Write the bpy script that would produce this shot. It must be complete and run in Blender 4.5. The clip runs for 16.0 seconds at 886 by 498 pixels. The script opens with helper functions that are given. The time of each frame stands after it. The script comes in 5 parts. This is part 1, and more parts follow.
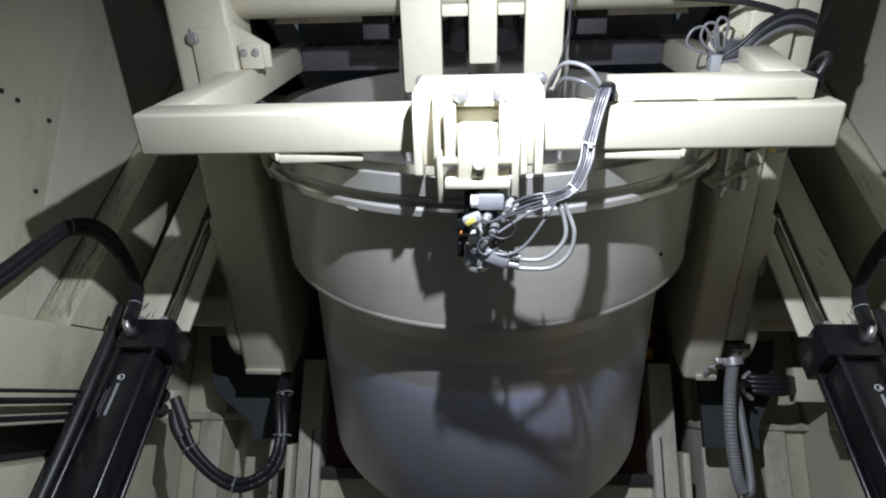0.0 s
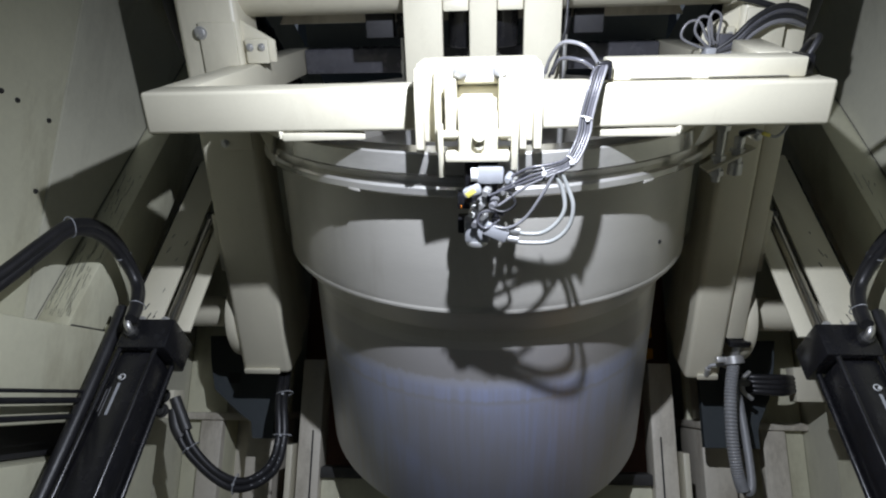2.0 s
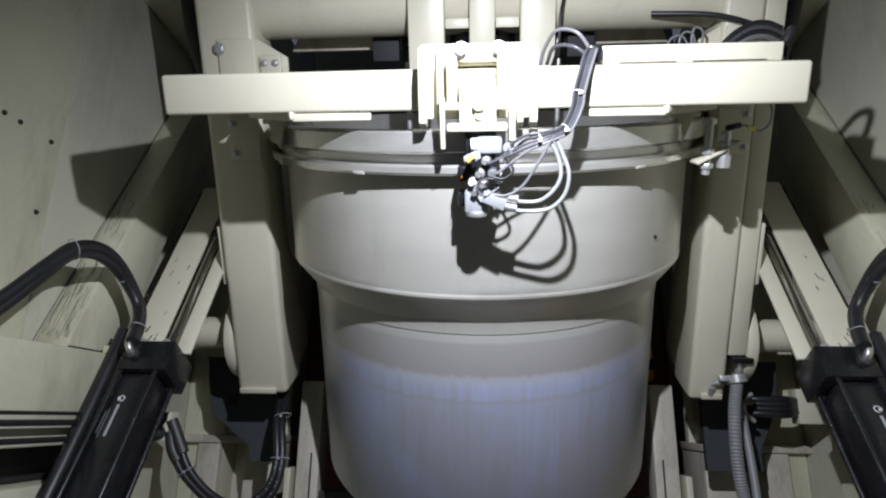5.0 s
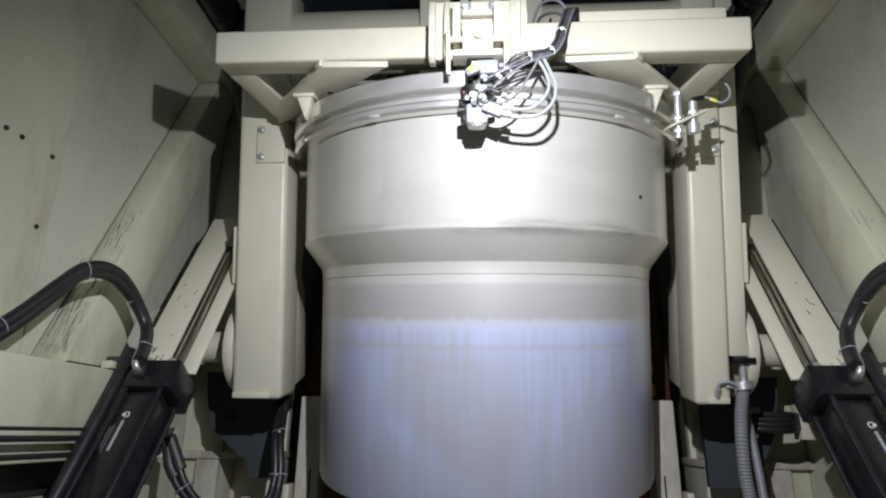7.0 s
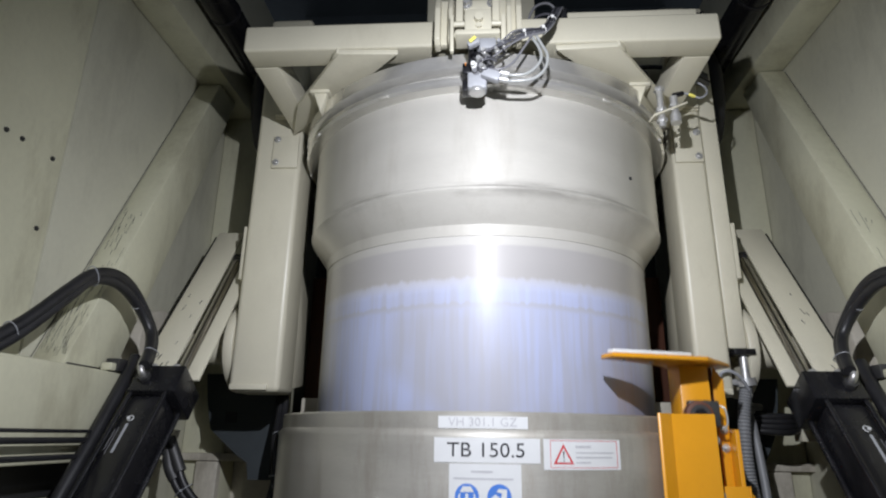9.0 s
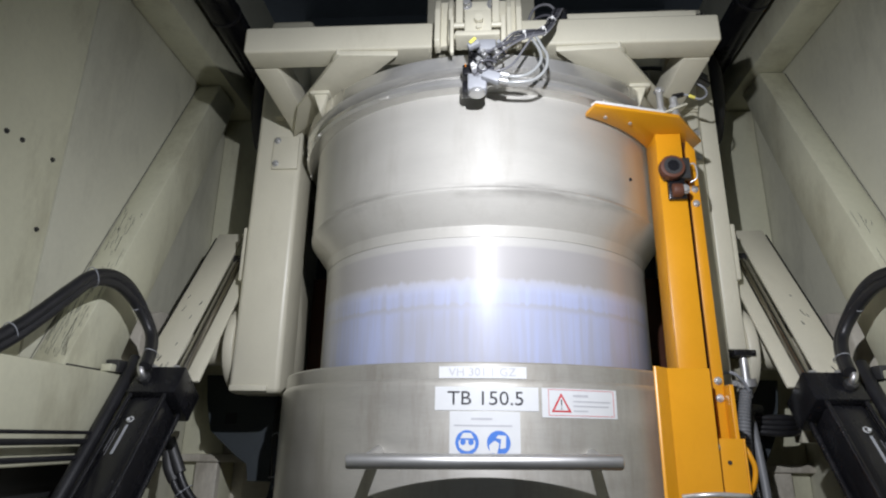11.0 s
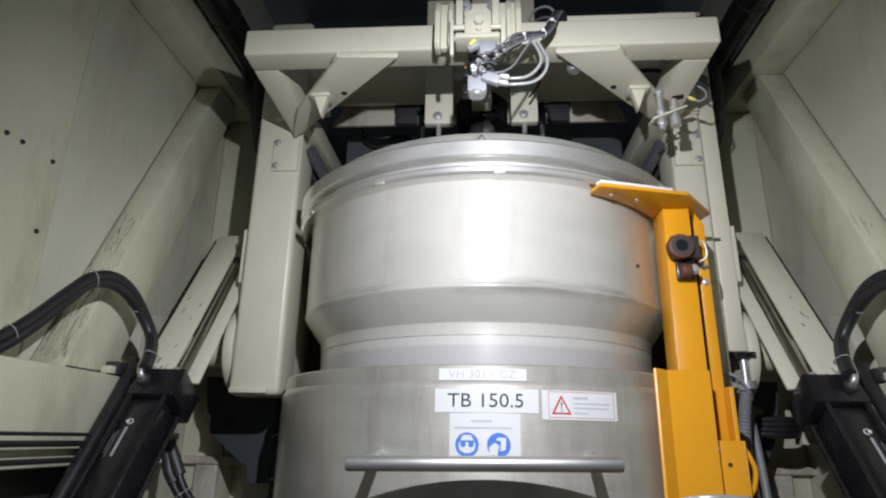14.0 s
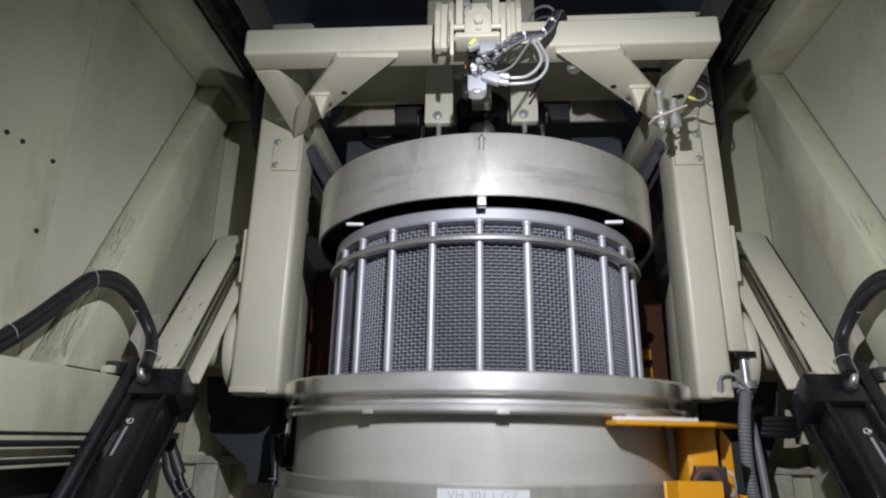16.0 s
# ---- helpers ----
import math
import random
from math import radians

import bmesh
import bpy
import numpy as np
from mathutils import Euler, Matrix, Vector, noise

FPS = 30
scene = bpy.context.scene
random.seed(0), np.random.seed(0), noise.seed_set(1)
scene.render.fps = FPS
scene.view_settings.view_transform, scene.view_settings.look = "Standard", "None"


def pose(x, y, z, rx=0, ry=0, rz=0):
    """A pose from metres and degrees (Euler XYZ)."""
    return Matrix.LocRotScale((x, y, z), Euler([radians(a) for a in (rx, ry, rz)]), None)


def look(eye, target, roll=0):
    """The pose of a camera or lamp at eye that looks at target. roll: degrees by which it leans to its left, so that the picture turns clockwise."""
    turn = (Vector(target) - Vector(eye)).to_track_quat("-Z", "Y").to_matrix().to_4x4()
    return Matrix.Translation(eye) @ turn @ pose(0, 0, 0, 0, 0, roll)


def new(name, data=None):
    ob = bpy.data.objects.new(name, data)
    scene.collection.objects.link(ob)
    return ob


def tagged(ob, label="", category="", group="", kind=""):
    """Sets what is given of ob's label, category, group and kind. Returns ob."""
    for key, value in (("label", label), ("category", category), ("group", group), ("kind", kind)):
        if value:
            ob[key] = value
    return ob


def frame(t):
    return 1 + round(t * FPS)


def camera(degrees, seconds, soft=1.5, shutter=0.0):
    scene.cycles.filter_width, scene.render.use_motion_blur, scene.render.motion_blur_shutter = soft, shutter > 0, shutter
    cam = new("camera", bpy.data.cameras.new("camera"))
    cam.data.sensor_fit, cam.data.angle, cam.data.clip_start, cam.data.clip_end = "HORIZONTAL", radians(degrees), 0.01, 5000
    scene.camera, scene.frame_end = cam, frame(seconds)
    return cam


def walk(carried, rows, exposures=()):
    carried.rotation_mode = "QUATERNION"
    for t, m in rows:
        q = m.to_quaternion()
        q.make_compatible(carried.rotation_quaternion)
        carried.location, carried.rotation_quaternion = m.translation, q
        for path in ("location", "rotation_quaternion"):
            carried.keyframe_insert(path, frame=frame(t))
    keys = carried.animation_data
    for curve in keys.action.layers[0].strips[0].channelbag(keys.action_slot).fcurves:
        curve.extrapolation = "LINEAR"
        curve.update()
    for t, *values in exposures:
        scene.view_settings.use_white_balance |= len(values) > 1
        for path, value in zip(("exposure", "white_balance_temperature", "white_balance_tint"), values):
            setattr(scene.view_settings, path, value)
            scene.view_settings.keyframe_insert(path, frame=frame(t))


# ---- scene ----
# The camera stands in front of the machine and tilts up a little between 3.6 and 7 s.
EYE = Vector((0.0, 0.0, 1.6))
YAW, ROLL = -4.0, 0.911


def aim(elevation):
    a, b = radians(elevation), radians(YAW)
    return look(EYE, EYE + Vector((math.sin(b) * math.cos(a), math.cos(b) * math.cos(a), math.sin(a))), ROLL)


cam = camera(73.24, 16.0, soft=2.1, shutter=0.5)
walk(cam, [(t, aim(e)) for t, e in [
    (0, 13.87), (2, 13.87), (3, 13.80), (3.5, 13.87), (4, 14.44), (4.5, 15.20), (5, 15.86), (5.5, 16.39), (6, 16.79),
    (6.5, 17.08), (7, 17.25), (7.5, 17.41), (8, 17.41), (9, 17.42), (11.5, 17.58), (12, 17.64), (13, 17.70), (14, 17.70), (15, 17.66), (16, 17.66)]],
     [(0, -0.13, 6180, 10), (3.5, -0.09, 6220, 10), (6.5, -0.02, 6400, 10), (8.5, -0.03, 6500, 10), (16, -0.03, 6500, 10)])

# ---- light: one work lamp above the camera, a dim hall behind it ----
world = bpy.data.worlds.new("world")
scene.world = world
world.use_nodes = True
world.node_tree.nodes["Background"].inputs["Color"].default_value = (0.75, 0.85, 1.0, 1)
world.node_tree.nodes["Background"].inputs["Strength"].default_value = 0.098
lamp_data = bpy.data.lights.new("work_lamp", "SPOT")
lamp_data.energy, lamp_data.shadow_soft_size = 51.5, 0.008
lamp_data.spot_size, lamp_data.spot_blend = radians(162), 0.88
lamp_data.color = (0.893, 0.915, 1.0)
work_lamp = new("work_lamp", lamp_data)
work_lamp.matrix_world = look((0.044, 0.352, 2.112), (0.085, 1.6, 1.46))
scene.view_settings.exposure = 0.0


# ---- materials ----
def material(name, color, rough=0.5, metal=0.0, vary=0.12, scale=6.0, stretch=(1, 1, 1), bump=0.02, fine=90.0, rough_vary=0.1, dirt=None, dirt_amount=0.0, coat=0.0, coat_rough=0.3, run=(1, 1, 0.35), dirt_from=0.56, gloss=0.0, gloss_rough=0.25):
    m = bpy.data.materials.new(name)
    m.use_nodes = True
    nt, b = m.node_tree, m.node_tree.nodes["Principled BSDF"]
    def node(kind, **v):
        n = nt.nodes.new(kind)
        for k, x in v.items():
            n.inputs[k].default_value = x
        return n
    tc, mp = node("ShaderNodeTexCoord"), node("ShaderNodeMapping", Scale=stretch)
    nt.links.new(tc.outputs["Object"], mp.inputs["Vector"])
    big = node("ShaderNodeTexNoise", Scale=scale, Detail=4.0, Roughness=0.6)
    small = node("ShaderNodeTexNoise", Scale=fine, Detail=3.0, Roughness=0.6)
    for n in (big, small):
        nt.links.new(mp.outputs["Vector"], n.inputs["Vector"])
    mix = node("ShaderNodeMix"); mix.data_type = "RGBA"
    c = Vector(color)
    mix.inputs["A"].default_value = (*(c * (1 - vary)), 1)
    mix.inputs["B"].default_value = (*(Vector([min(1, x) for x in c * (1 + vary)])), 1)
    add = node("ShaderNodeMath"); add.operation = "ADD"
    mul = node("ShaderNodeMath"); mul.operation = "MULTIPLY"; mul.inputs[1].default_value = 0.35
    nt.links.new(small.outputs["Fac"], mul.inputs[0])
    nt.links.new(big.outputs["Fac"], add.inputs[0]); nt.links.new(mul.outputs[0], add.inputs[1])
    ramp = node("ShaderNodeMapRange"); ramp.inputs["From Min"].default_value = 0.4; ramp.inputs["From Max"].default_value = 0.95
    nt.links.new(add.outputs[0], ramp.inputs["Value"]); nt.links.new(ramp.outputs["Result"], mix.inputs["Factor"])
    out = mix.outputs["Result"]
    if dirt:
        d = node("ShaderNodeTexNoise", Scale=scale * 2.3, Detail=8.0, Roughness=0.72)
        dm = node("ShaderNodeMapping", Scale=run); nt.links.new(tc.outputs["Object"], dm.inputs["Vector"]); nt.links.new(dm.outputs["Vector"], d.inputs["Vector"])
        dr = node("ShaderNodeMapRange"); dr.inputs["From Min"].default_value = dirt_from; dr.inputs["From Max"].default_value = dirt_from + 0.2; dr.inputs["To Max"].default_value = dirt_amount
        nt.links.new(d.outputs["Fac"], dr.inputs["Value"])
        mix2 = node("ShaderNodeMix"); mix2.data_type = "RGBA"; mix2.inputs["B"].default_value = (*dirt, 1)
        nt.links.new(out, mix2.inputs["A"]); nt.links.new(dr.outputs["Result"], mix2.inputs["Factor"])
        out = mix2.outputs["Result"]
    nt.links.new(out, b.inputs["Base Color"])
    rr = node("ShaderNodeMapRange"); rr.inputs["To Min"].default_value = max(0.02, rough - rough_vary); rr.inputs["To Max"].default_value = min(1, rough + rough_vary)
    nt.links.new(big.outputs["Fac"], rr.inputs["Value"]); nt.links.new(rr.outputs["Result"], b.inputs["Roughness"])
    b.inputs["Metallic"].default_value = metal
    b.inputs["Coat Weight"].default_value, b.inputs["Coat Roughness"].default_value = coat, coat_rough
    if bump:
        bp = node("ShaderNodeBump", Strength=bump * 5, Distance=0.002)
        nt.links.new(small.outputs["Fac"], bp.inputs["Height"]); nt.links.new(bp.outputs["Normal"], b.inputs["Normal"])
    if gloss:
        nt.links.new(brushed(nt, b.outputs[0], gloss, gloss_rough), nt.nodes["Material Output"].inputs["Surface"])
    return m


def brushed(nt, under, weight, rough):
    """Bare metal that shines through a duller surface, brushed round the upright axis."""
    g = nt.nodes.new("ShaderNodeBsdfPrincipled")
    g.inputs["Base Color"].default_value, g.inputs["Metallic"].default_value = (0.80, 0.79, 0.76, 1), 1.0
    g.inputs["Roughness"].default_value, g.inputs["Anisotropic"].default_value, g.inputs["Anisotropic Rotation"].default_value = rough, 0.6, 0.25
    tan = nt.nodes.new("ShaderNodeTangent")
    tan.direction_type, tan.axis = "RADIAL", "Z"
    nt.links.new(tan.outputs[0], g.inputs["Tangent"])
    tc, mp, wear = nt.nodes.new("ShaderNodeTexCoord"), nt.nodes.new("ShaderNodeMapping"), nt.nodes.new("ShaderNodeTexNoise")
    mp.inputs["Scale"].default_value = (2.5, 2.5, 14)
    wear.inputs["Scale"].default_value, wear.inputs["Detail"].default_value = 1.4, 6
    rg = nt.nodes.new("ShaderNodeMapRange")
    rg.inputs["From Min"].default_value, rg.inputs["From Max"].default_value = 0.3, 0.7
    rg.inputs["To Min"].default_value, rg.inputs["To Max"].default_value = weight * 0.88, weight * 1.12
    nt.links.new(tc.outputs["Object"], mp.inputs["Vector"]); nt.links.new(mp.outputs["Vector"], wear.inputs["Vector"])
    nt.links.new(wear.outputs["Fac"], rg.inputs["Value"])
    lw, graze, both = nt.nodes.new("ShaderNodeLayerWeight"), nt.nodes.new("ShaderNodeMapRange"), nt.nodes.new("ShaderNodeMath")
    lw.inputs["Blend"].default_value = 0.5
    graze.inputs["From Min"].default_value, graze.inputs["From Max"].default_value = 0.25, 0.9
    graze.inputs["To Min"].default_value, graze.inputs["To Max"].default_value = 0.16, 3.7
    both.operation = "MULTIPLY"
    nt.links.new(lw.outputs["Facing"], graze.inputs["Value"]); nt.links.new(graze.outputs["Result"], both.inputs[0]); nt.links.new(rg.outputs["Result"], both.inputs[1])
    mx = nt.nodes.new("ShaderNodeMixShader")
    nt.links.new(both.outputs[0], mx.inputs["Fac"]); nt.links.new(under, mx.inputs[1]); nt.links.new(g.outputs[0], mx.inputs[2])
    return mx.outputs[0]


CREAM = material("cream paint", (0.62, 0.59, 0.465), 0.38, 0, 0.06, 5, bump=0.012, fine=160, dirt=(0.33, 0.29, 0.2), dirt_amount=0.22)
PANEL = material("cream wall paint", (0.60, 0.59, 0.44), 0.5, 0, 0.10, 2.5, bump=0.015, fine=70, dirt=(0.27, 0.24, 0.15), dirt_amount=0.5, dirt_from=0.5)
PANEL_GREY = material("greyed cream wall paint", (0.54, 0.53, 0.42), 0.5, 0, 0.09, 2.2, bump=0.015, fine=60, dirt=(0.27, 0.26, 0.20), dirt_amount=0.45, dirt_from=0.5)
PEDESTAL = material("grimy cream paint", (0.55, 0.515, 0.43), 0.5, 0, 0.14, 4, bump=0.015, fine=90, dirt=(0.16, 0.13, 0.09), dirt_amount=0.6, dirt_from=0.5)
STEEL = material("brushed steel", (0.49, 0.475, 0.43), 0.66, 0.24, 0.07, 3, (1, 1, 5), 0.008, 60, 0.08, (0.28, 0.25, 0.20), 0.28, 0.0, 0.24, (1.5, 1.5, 0.3), 0.5, gloss=0.18, gloss_rough=0.36)
STEEL_WORN = material("worn container steel", (0.40, 0.385, 0.345), 0.55, 0.48, 0.14, 3, (1, 1, 6), 0.008, 60, 0.08, (0.22, 0.19, 0.145), 0.6, 0.15, 0.25, (1.6, 1.6, 0.3), 0.5, gloss=0.18, gloss_rough=0.36)
LID_STEEL = material("stained lid steel", (0.37, 0.357, 0.325), 0.62, 0.4, 0.16, 4, (1, 1, 0.6), 0.008, 90, 0.1, (0.13, 0.125, 0.12), 0.6, 0.0, 0.3, (1.6, 1.6, 0.5), 0.53, gloss=0.17, gloss_rough=0.33)
RIM_STEEL = material("polished rim steel", (0.57, 0.56, 0.53), 0.42, 0.6, 0.14, 6, (1, 1, 3), 0.006, 70, 0.12, gloss=0.40, gloss_rough=0.22)
STEEL_SAT = material("satin steel", (0.50, 0.495, 0.48), 0.42, 0.85, 0.16, 5, (1, 1, 1.5), 0.006, 90, 0.08)
STEEL_DARK = material("dark dull steel", (0.07, 0.07, 0.07), 0.5, 0.6, 0.2, 6)
ZINC = material("zinc plated bolts", (0.58, 0.58, 0.57), 0.36, 0.65, 0.1, 40)
CHROME = material("chromed rod", (0.55, 0.53, 0.50), 0.2, 1, 0.03, 20, bump=0)
ORANGE = material("orange paint", (0.69, 0.305, 0.011), 0.33, 0, 0.06, 7, bump=0.012, fine=140, dirt=(0.5, 0.18, 0.01), dirt_amount=0.25)
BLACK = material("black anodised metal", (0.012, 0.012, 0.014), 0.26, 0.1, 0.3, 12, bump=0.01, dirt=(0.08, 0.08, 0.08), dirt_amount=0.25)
RUBBER = material("black rubber hose", (0.016, 0.016, 0.018), 0.42, 0, 0.3, 20, bump=0.03, fine=220)
# near-black that also stands in for shade in holes, openings and the basket
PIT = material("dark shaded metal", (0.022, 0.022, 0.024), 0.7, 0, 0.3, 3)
WIRE = material("wire with lilac residue", (0.40, 0.41, 0.47), 0.62, 0.2, 0.2, 4, bump=0)
# darker copy of the wire: shade on the uprights behind the lit level wires
WARP = material("shaded upright wire", (0.17, 0.175, 0.20), 0.6, 0.3, 0.2, 4, bump=0)
ROD = material("rods with lilac residue", (0.44, 0.44, 0.47), 0.55, 0.6, 0.12, 6, (1, 1, 2))
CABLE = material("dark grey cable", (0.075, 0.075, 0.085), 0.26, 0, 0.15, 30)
WHITE = material("white plastic", (0.78, 0.78, 0.76), 0.4, 0, 0.04, 20)
GREY = material("grey plastic", (0.33, 0.34, 0.36), 0.4, 0, 0.1, 20)
SLATE = material("dark slate paint", (0.085, 0.10, 0.108), 0.5, 0, 0.2, 4)
BLUE_BLACK = material("blue-black steel paint", (0.040, 0.048, 0.053), 0.5, 0, 0.2, 5)
AIR_GREY = material("grey air hose", (0.17, 0.17, 0.18), 0.3, 0, 0.1, 30, bump=0)
HOSE_GREY = material("grey ribbed conduit", (0.20, 0.205, 0.21), 0.45, 0, 0.12, 25, bump=0.03)
PNEU = material("clear white air hose", (0.32, 0.33, 0.32), 0.2, 0, 0.06, 30, bump=0)
RUST = material("red-brown primer", (0.10, 0.035, 0.018), 0.6, 0, 0.25, 5)
YELLOW = material("yellow tag", (0.85, 0.76, 0.16), 0.5, 0, 0.05, 30)
PAPER = material("white label", (0.66, 0.67, 0.67), 0.4, 0, 0.03, 30, bump=0)
INK = material("black ink", (0.02, 0.02, 0.025), 0.5, 0, 0.1, 30, bump=0)
INK_GREY = material("grey ink", (0.47, 0.47, 0.49), 0.5, 0, 0.1, 30, bump=0)
BLUE = material("blue sign", (0.07, 0.20, 0.60), 0.4, 0, 0.05, 30, bump=0)
RED = material("red sign", (0.55, 0.03, 0.04), 0.4, 0, 0.05, 30, bump=0)


def film_steel(name, top):
    """Steel with a lilac-blue dried film that starts at a ragged level and runs down in streaks."""
    m = material(name, (0.50, 0.487, 0.455), 0.66, 0.20, 0.08, 3, (1, 1, 8), 0.006, 60, 0.06)
    nt, b = m.node_tree, m.node_tree.nodes["Principled BSDF"]
    tc = nt.nodes.new("ShaderNodeTexCoord"); sp = nt.nodes.new("ShaderNodeSeparateXYZ"); nt.links.new(tc.outputs["Object"], sp.inputs[0])
    mp = nt.nodes.new("ShaderNodeMapping"); mp.inputs["Scale"].default_value = (75, 75, 4.0); nt.links.new(tc.outputs["Object"], mp.inputs["Vector"])
    streak = nt.nodes.new("ShaderNodeTexNoise"); streak.inputs["Scale"].default_value = 1.0; streak.inputs["Detail"].default_value = 5; nt.links.new(mp.outputs["Vector"], streak.inputs["Vector"])
    patch = nt.nodes.new("ShaderNodeTexNoise"); patch.inputs["Scale"].default_value = 2.3; patch.inputs["Detail"].default_value = 5; nt.links.new(tc.outputs["Object"], patch.inputs["Vector"])
    def math_node(op, a, c):
        n = nt.nodes.new("ShaderNodeMath"); n.operation = op
        for i, v in enumerate((a, c)):
            if isinstance(v, (int, float)):
                n.inputs[i].default_value = v
            else:
                nt.links.new(v, n.inputs[i])
        return n.outputs[0]
    level = math_node("ADD", sp.outputs["Z"], math_node("MULTIPLY", math_node("SUBTRACT", streak.outputs["Fac"], 0.5), 0.022))
    r = nt.nodes.new("ShaderNodeMapRange"); r.inputs["From Min"].default_value = top; r.inputs["From Max"].default_value = top - 0.022
    nt.links.new(level, r.inputs["Value"])
    pr = nt.nodes.new("ShaderNodeMapRange"); pr.inputs["From Min"].default_value = 0.43; pr.inputs["From Max"].default_value = 0.53; pr.inputs["To Min"].default_value = 0.70; pr.inputs["To Max"].default_value = 1.0
    nt.links.new(math_node("ADD", patch.outputs["Fac"], math_node("MULTIPLY", math_node("SUBTRACT", streak.outputs["Fac"], 0.5), 0.12)), pr.inputs["Value"])
    # the film ends between 0.38 and 0.395 m to either side of the middle
    side = nt.nodes.new("ShaderNodeMapRange"); side.inputs["From Min"].default_value = 0.395; side.inputs["From Max"].default_value = 0.38
    ax = math_node("ABSOLUTE", sp.outputs["X"], 0); nt.links.new(ax, side.inputs["Value"])
    fac = math_node("MULTIPLY", math_node("MULTIPLY", r.outputs["Result"], pr.outputs["Result"]), side.outputs["Result"])
    # a thinner grey bloom reaches a little higher, with a sharp edge, and fine streaks run down
    r2 = nt.nodes.new("ShaderNodeMapRange"); r2.inputs["From Min"].default_value = top + 0.074; r2.inputs["From Max"].default_value = top + 0.069; r2.inputs["To Max"].default_value = 0.8
    nt.links.new(sp.outputs["Z"], r2.inputs["Value"])
    sr = nt.nodes.new("ShaderNodeMapRange"); sr.inputs["From Min"].default_value = 0.40; sr.inputs["From Max"].default_value = 0.56; sr.inputs["To Min"].default_value = 0.70; sr.inputs["To Max"].default_value = 1.0
    nt.links.new(streak.outputs["Fac"], sr.inputs["Value"])
    fac = math_node("MULTIPLY", fac, sr.outputs["Result"])
    # a wedge in the middle has been wiped thin, slanting on one side; a brown line runs below the tide band
    def ramp(value, a, c, top_value=1.0):
        n = nt.nodes.new("ShaderNodeMapRange"); n.inputs["From Min"].default_value = a; n.inputs["From Max"].default_value = c; n.inputs["To Max"].default_value = top_value
        nt.links.new(value, n.inputs["Value"])
        return n.outputs["Result"]
    depth = math_node("SUBTRACT", top, level)
    wobble = math_node("MULTIPLY", math_node("SUBTRACT", patch.outputs["Fac"], 0.5), 0.16)
    left = math_node("MAXIMUM", math_node("SUBTRACT", depth, 0.37), -0.20)
    inside = ramp(math_node("ADD", math_node("SUBTRACT", sp.outputs["X"], left), wobble), -0.012, 0.03)
    right = ramp(math_node("ADD", sp.outputs["X"], wobble), 0.14, 0.02)
    wiped = math_node("MULTIPLY", math_node("MULTIPLY", inside, right), ramp(depth, 0.035, 0.085, 0.38))
    brown = math_node("MULTIPLY", math_node("SUBTRACT", ramp(depth, 0.048, 0.052), ramp(depth, 0.056, 0.064)), 0.45)
    fac = math_node("MULTIPLY", math_node("MULTIPLY", fac, math_node("SUBTRACT", 1.0, wiped)), math_node("SUBTRACT", 1.0, brown))
    bloom = nt.nodes.new("ShaderNodeBsdfPrincipled"); bloom.inputs["Base Color"].default_value = (0.385, 0.37, 0.37, 1); bloom.inputs["Coat Weight"].default_value = 0.05; bloom.inputs["Coat Roughness"].default_value = 0.3; bloom.inputs["Roughness"].default_value = 0.62; bloom.inputs["Metallic"].default_value = 0.15
    mb = nt.nodes.new("ShaderNodeMixShader"); nt.links.new(math_node("MULTIPLY", r2.outputs["Result"], side.outputs["Result"]), mb.inputs["Fac"]); nt.links.new(b.outputs[0], mb.inputs[1]); nt.links.new(bloom.outputs[0], mb.inputs[2])
    film = nt.nodes.new("ShaderNodeBsdfPrincipled"); film.inputs["Base Color"].default_value = (0.45, 0.495, 0.695, 1); film.inputs["Coat Weight"].default_value = 0.06; film.inputs["Coat Roughness"].default_value = 0.22; film.inputs["Roughness"].default_value = 0.6; film.inputs["Metallic"].default_value = 0.05
    mx = nt.nodes.new("ShaderNodeMixShader"); nt.links.new(fac, mx.inputs["Fac"]); nt.links.new(mb.outputs[0], mx.inputs[1]); nt.links.new(film.outputs[0], mx.inputs[2])
    # a paler tide line where the film begins
    def step(a, c):
        n = nt.nodes.new("ShaderNodeMapRange"); n.inputs["From Min"].default_value = a; n.inputs["From Max"].default_value = c
        nt.links.new(level, n.inputs["Value"])
        return n.outputs["Result"]
    line = math_node("MULTIPLY", math_node("SUBTRACT", step(top + 0.004, top - 0.004), step(top - 0.012, top - 0.030)), 0.32)
    tide = nt.nodes.new("ShaderNodeBsdfPrincipled"); tide.inputs["Base Color"].default_value = (0.60, 0.63, 0.76, 1); tide.inputs["Roughness"].default_value = 0.7
    mt = nt.nodes.new("ShaderNodeMixShader"); nt.links.new(math_node("MULTIPLY", line, side.outputs["Result"]), mt.inputs["Fac"]); nt.links.new(mx.outputs[0], mt.inputs[1]); nt.links.new(tide.outputs[0], mt.inputs[2])
    nt.links.new(brushed(nt, mt.outputs[0], 0.13, 0.36), nt.nodes["Material Output"].inputs["Surface"])
    return m


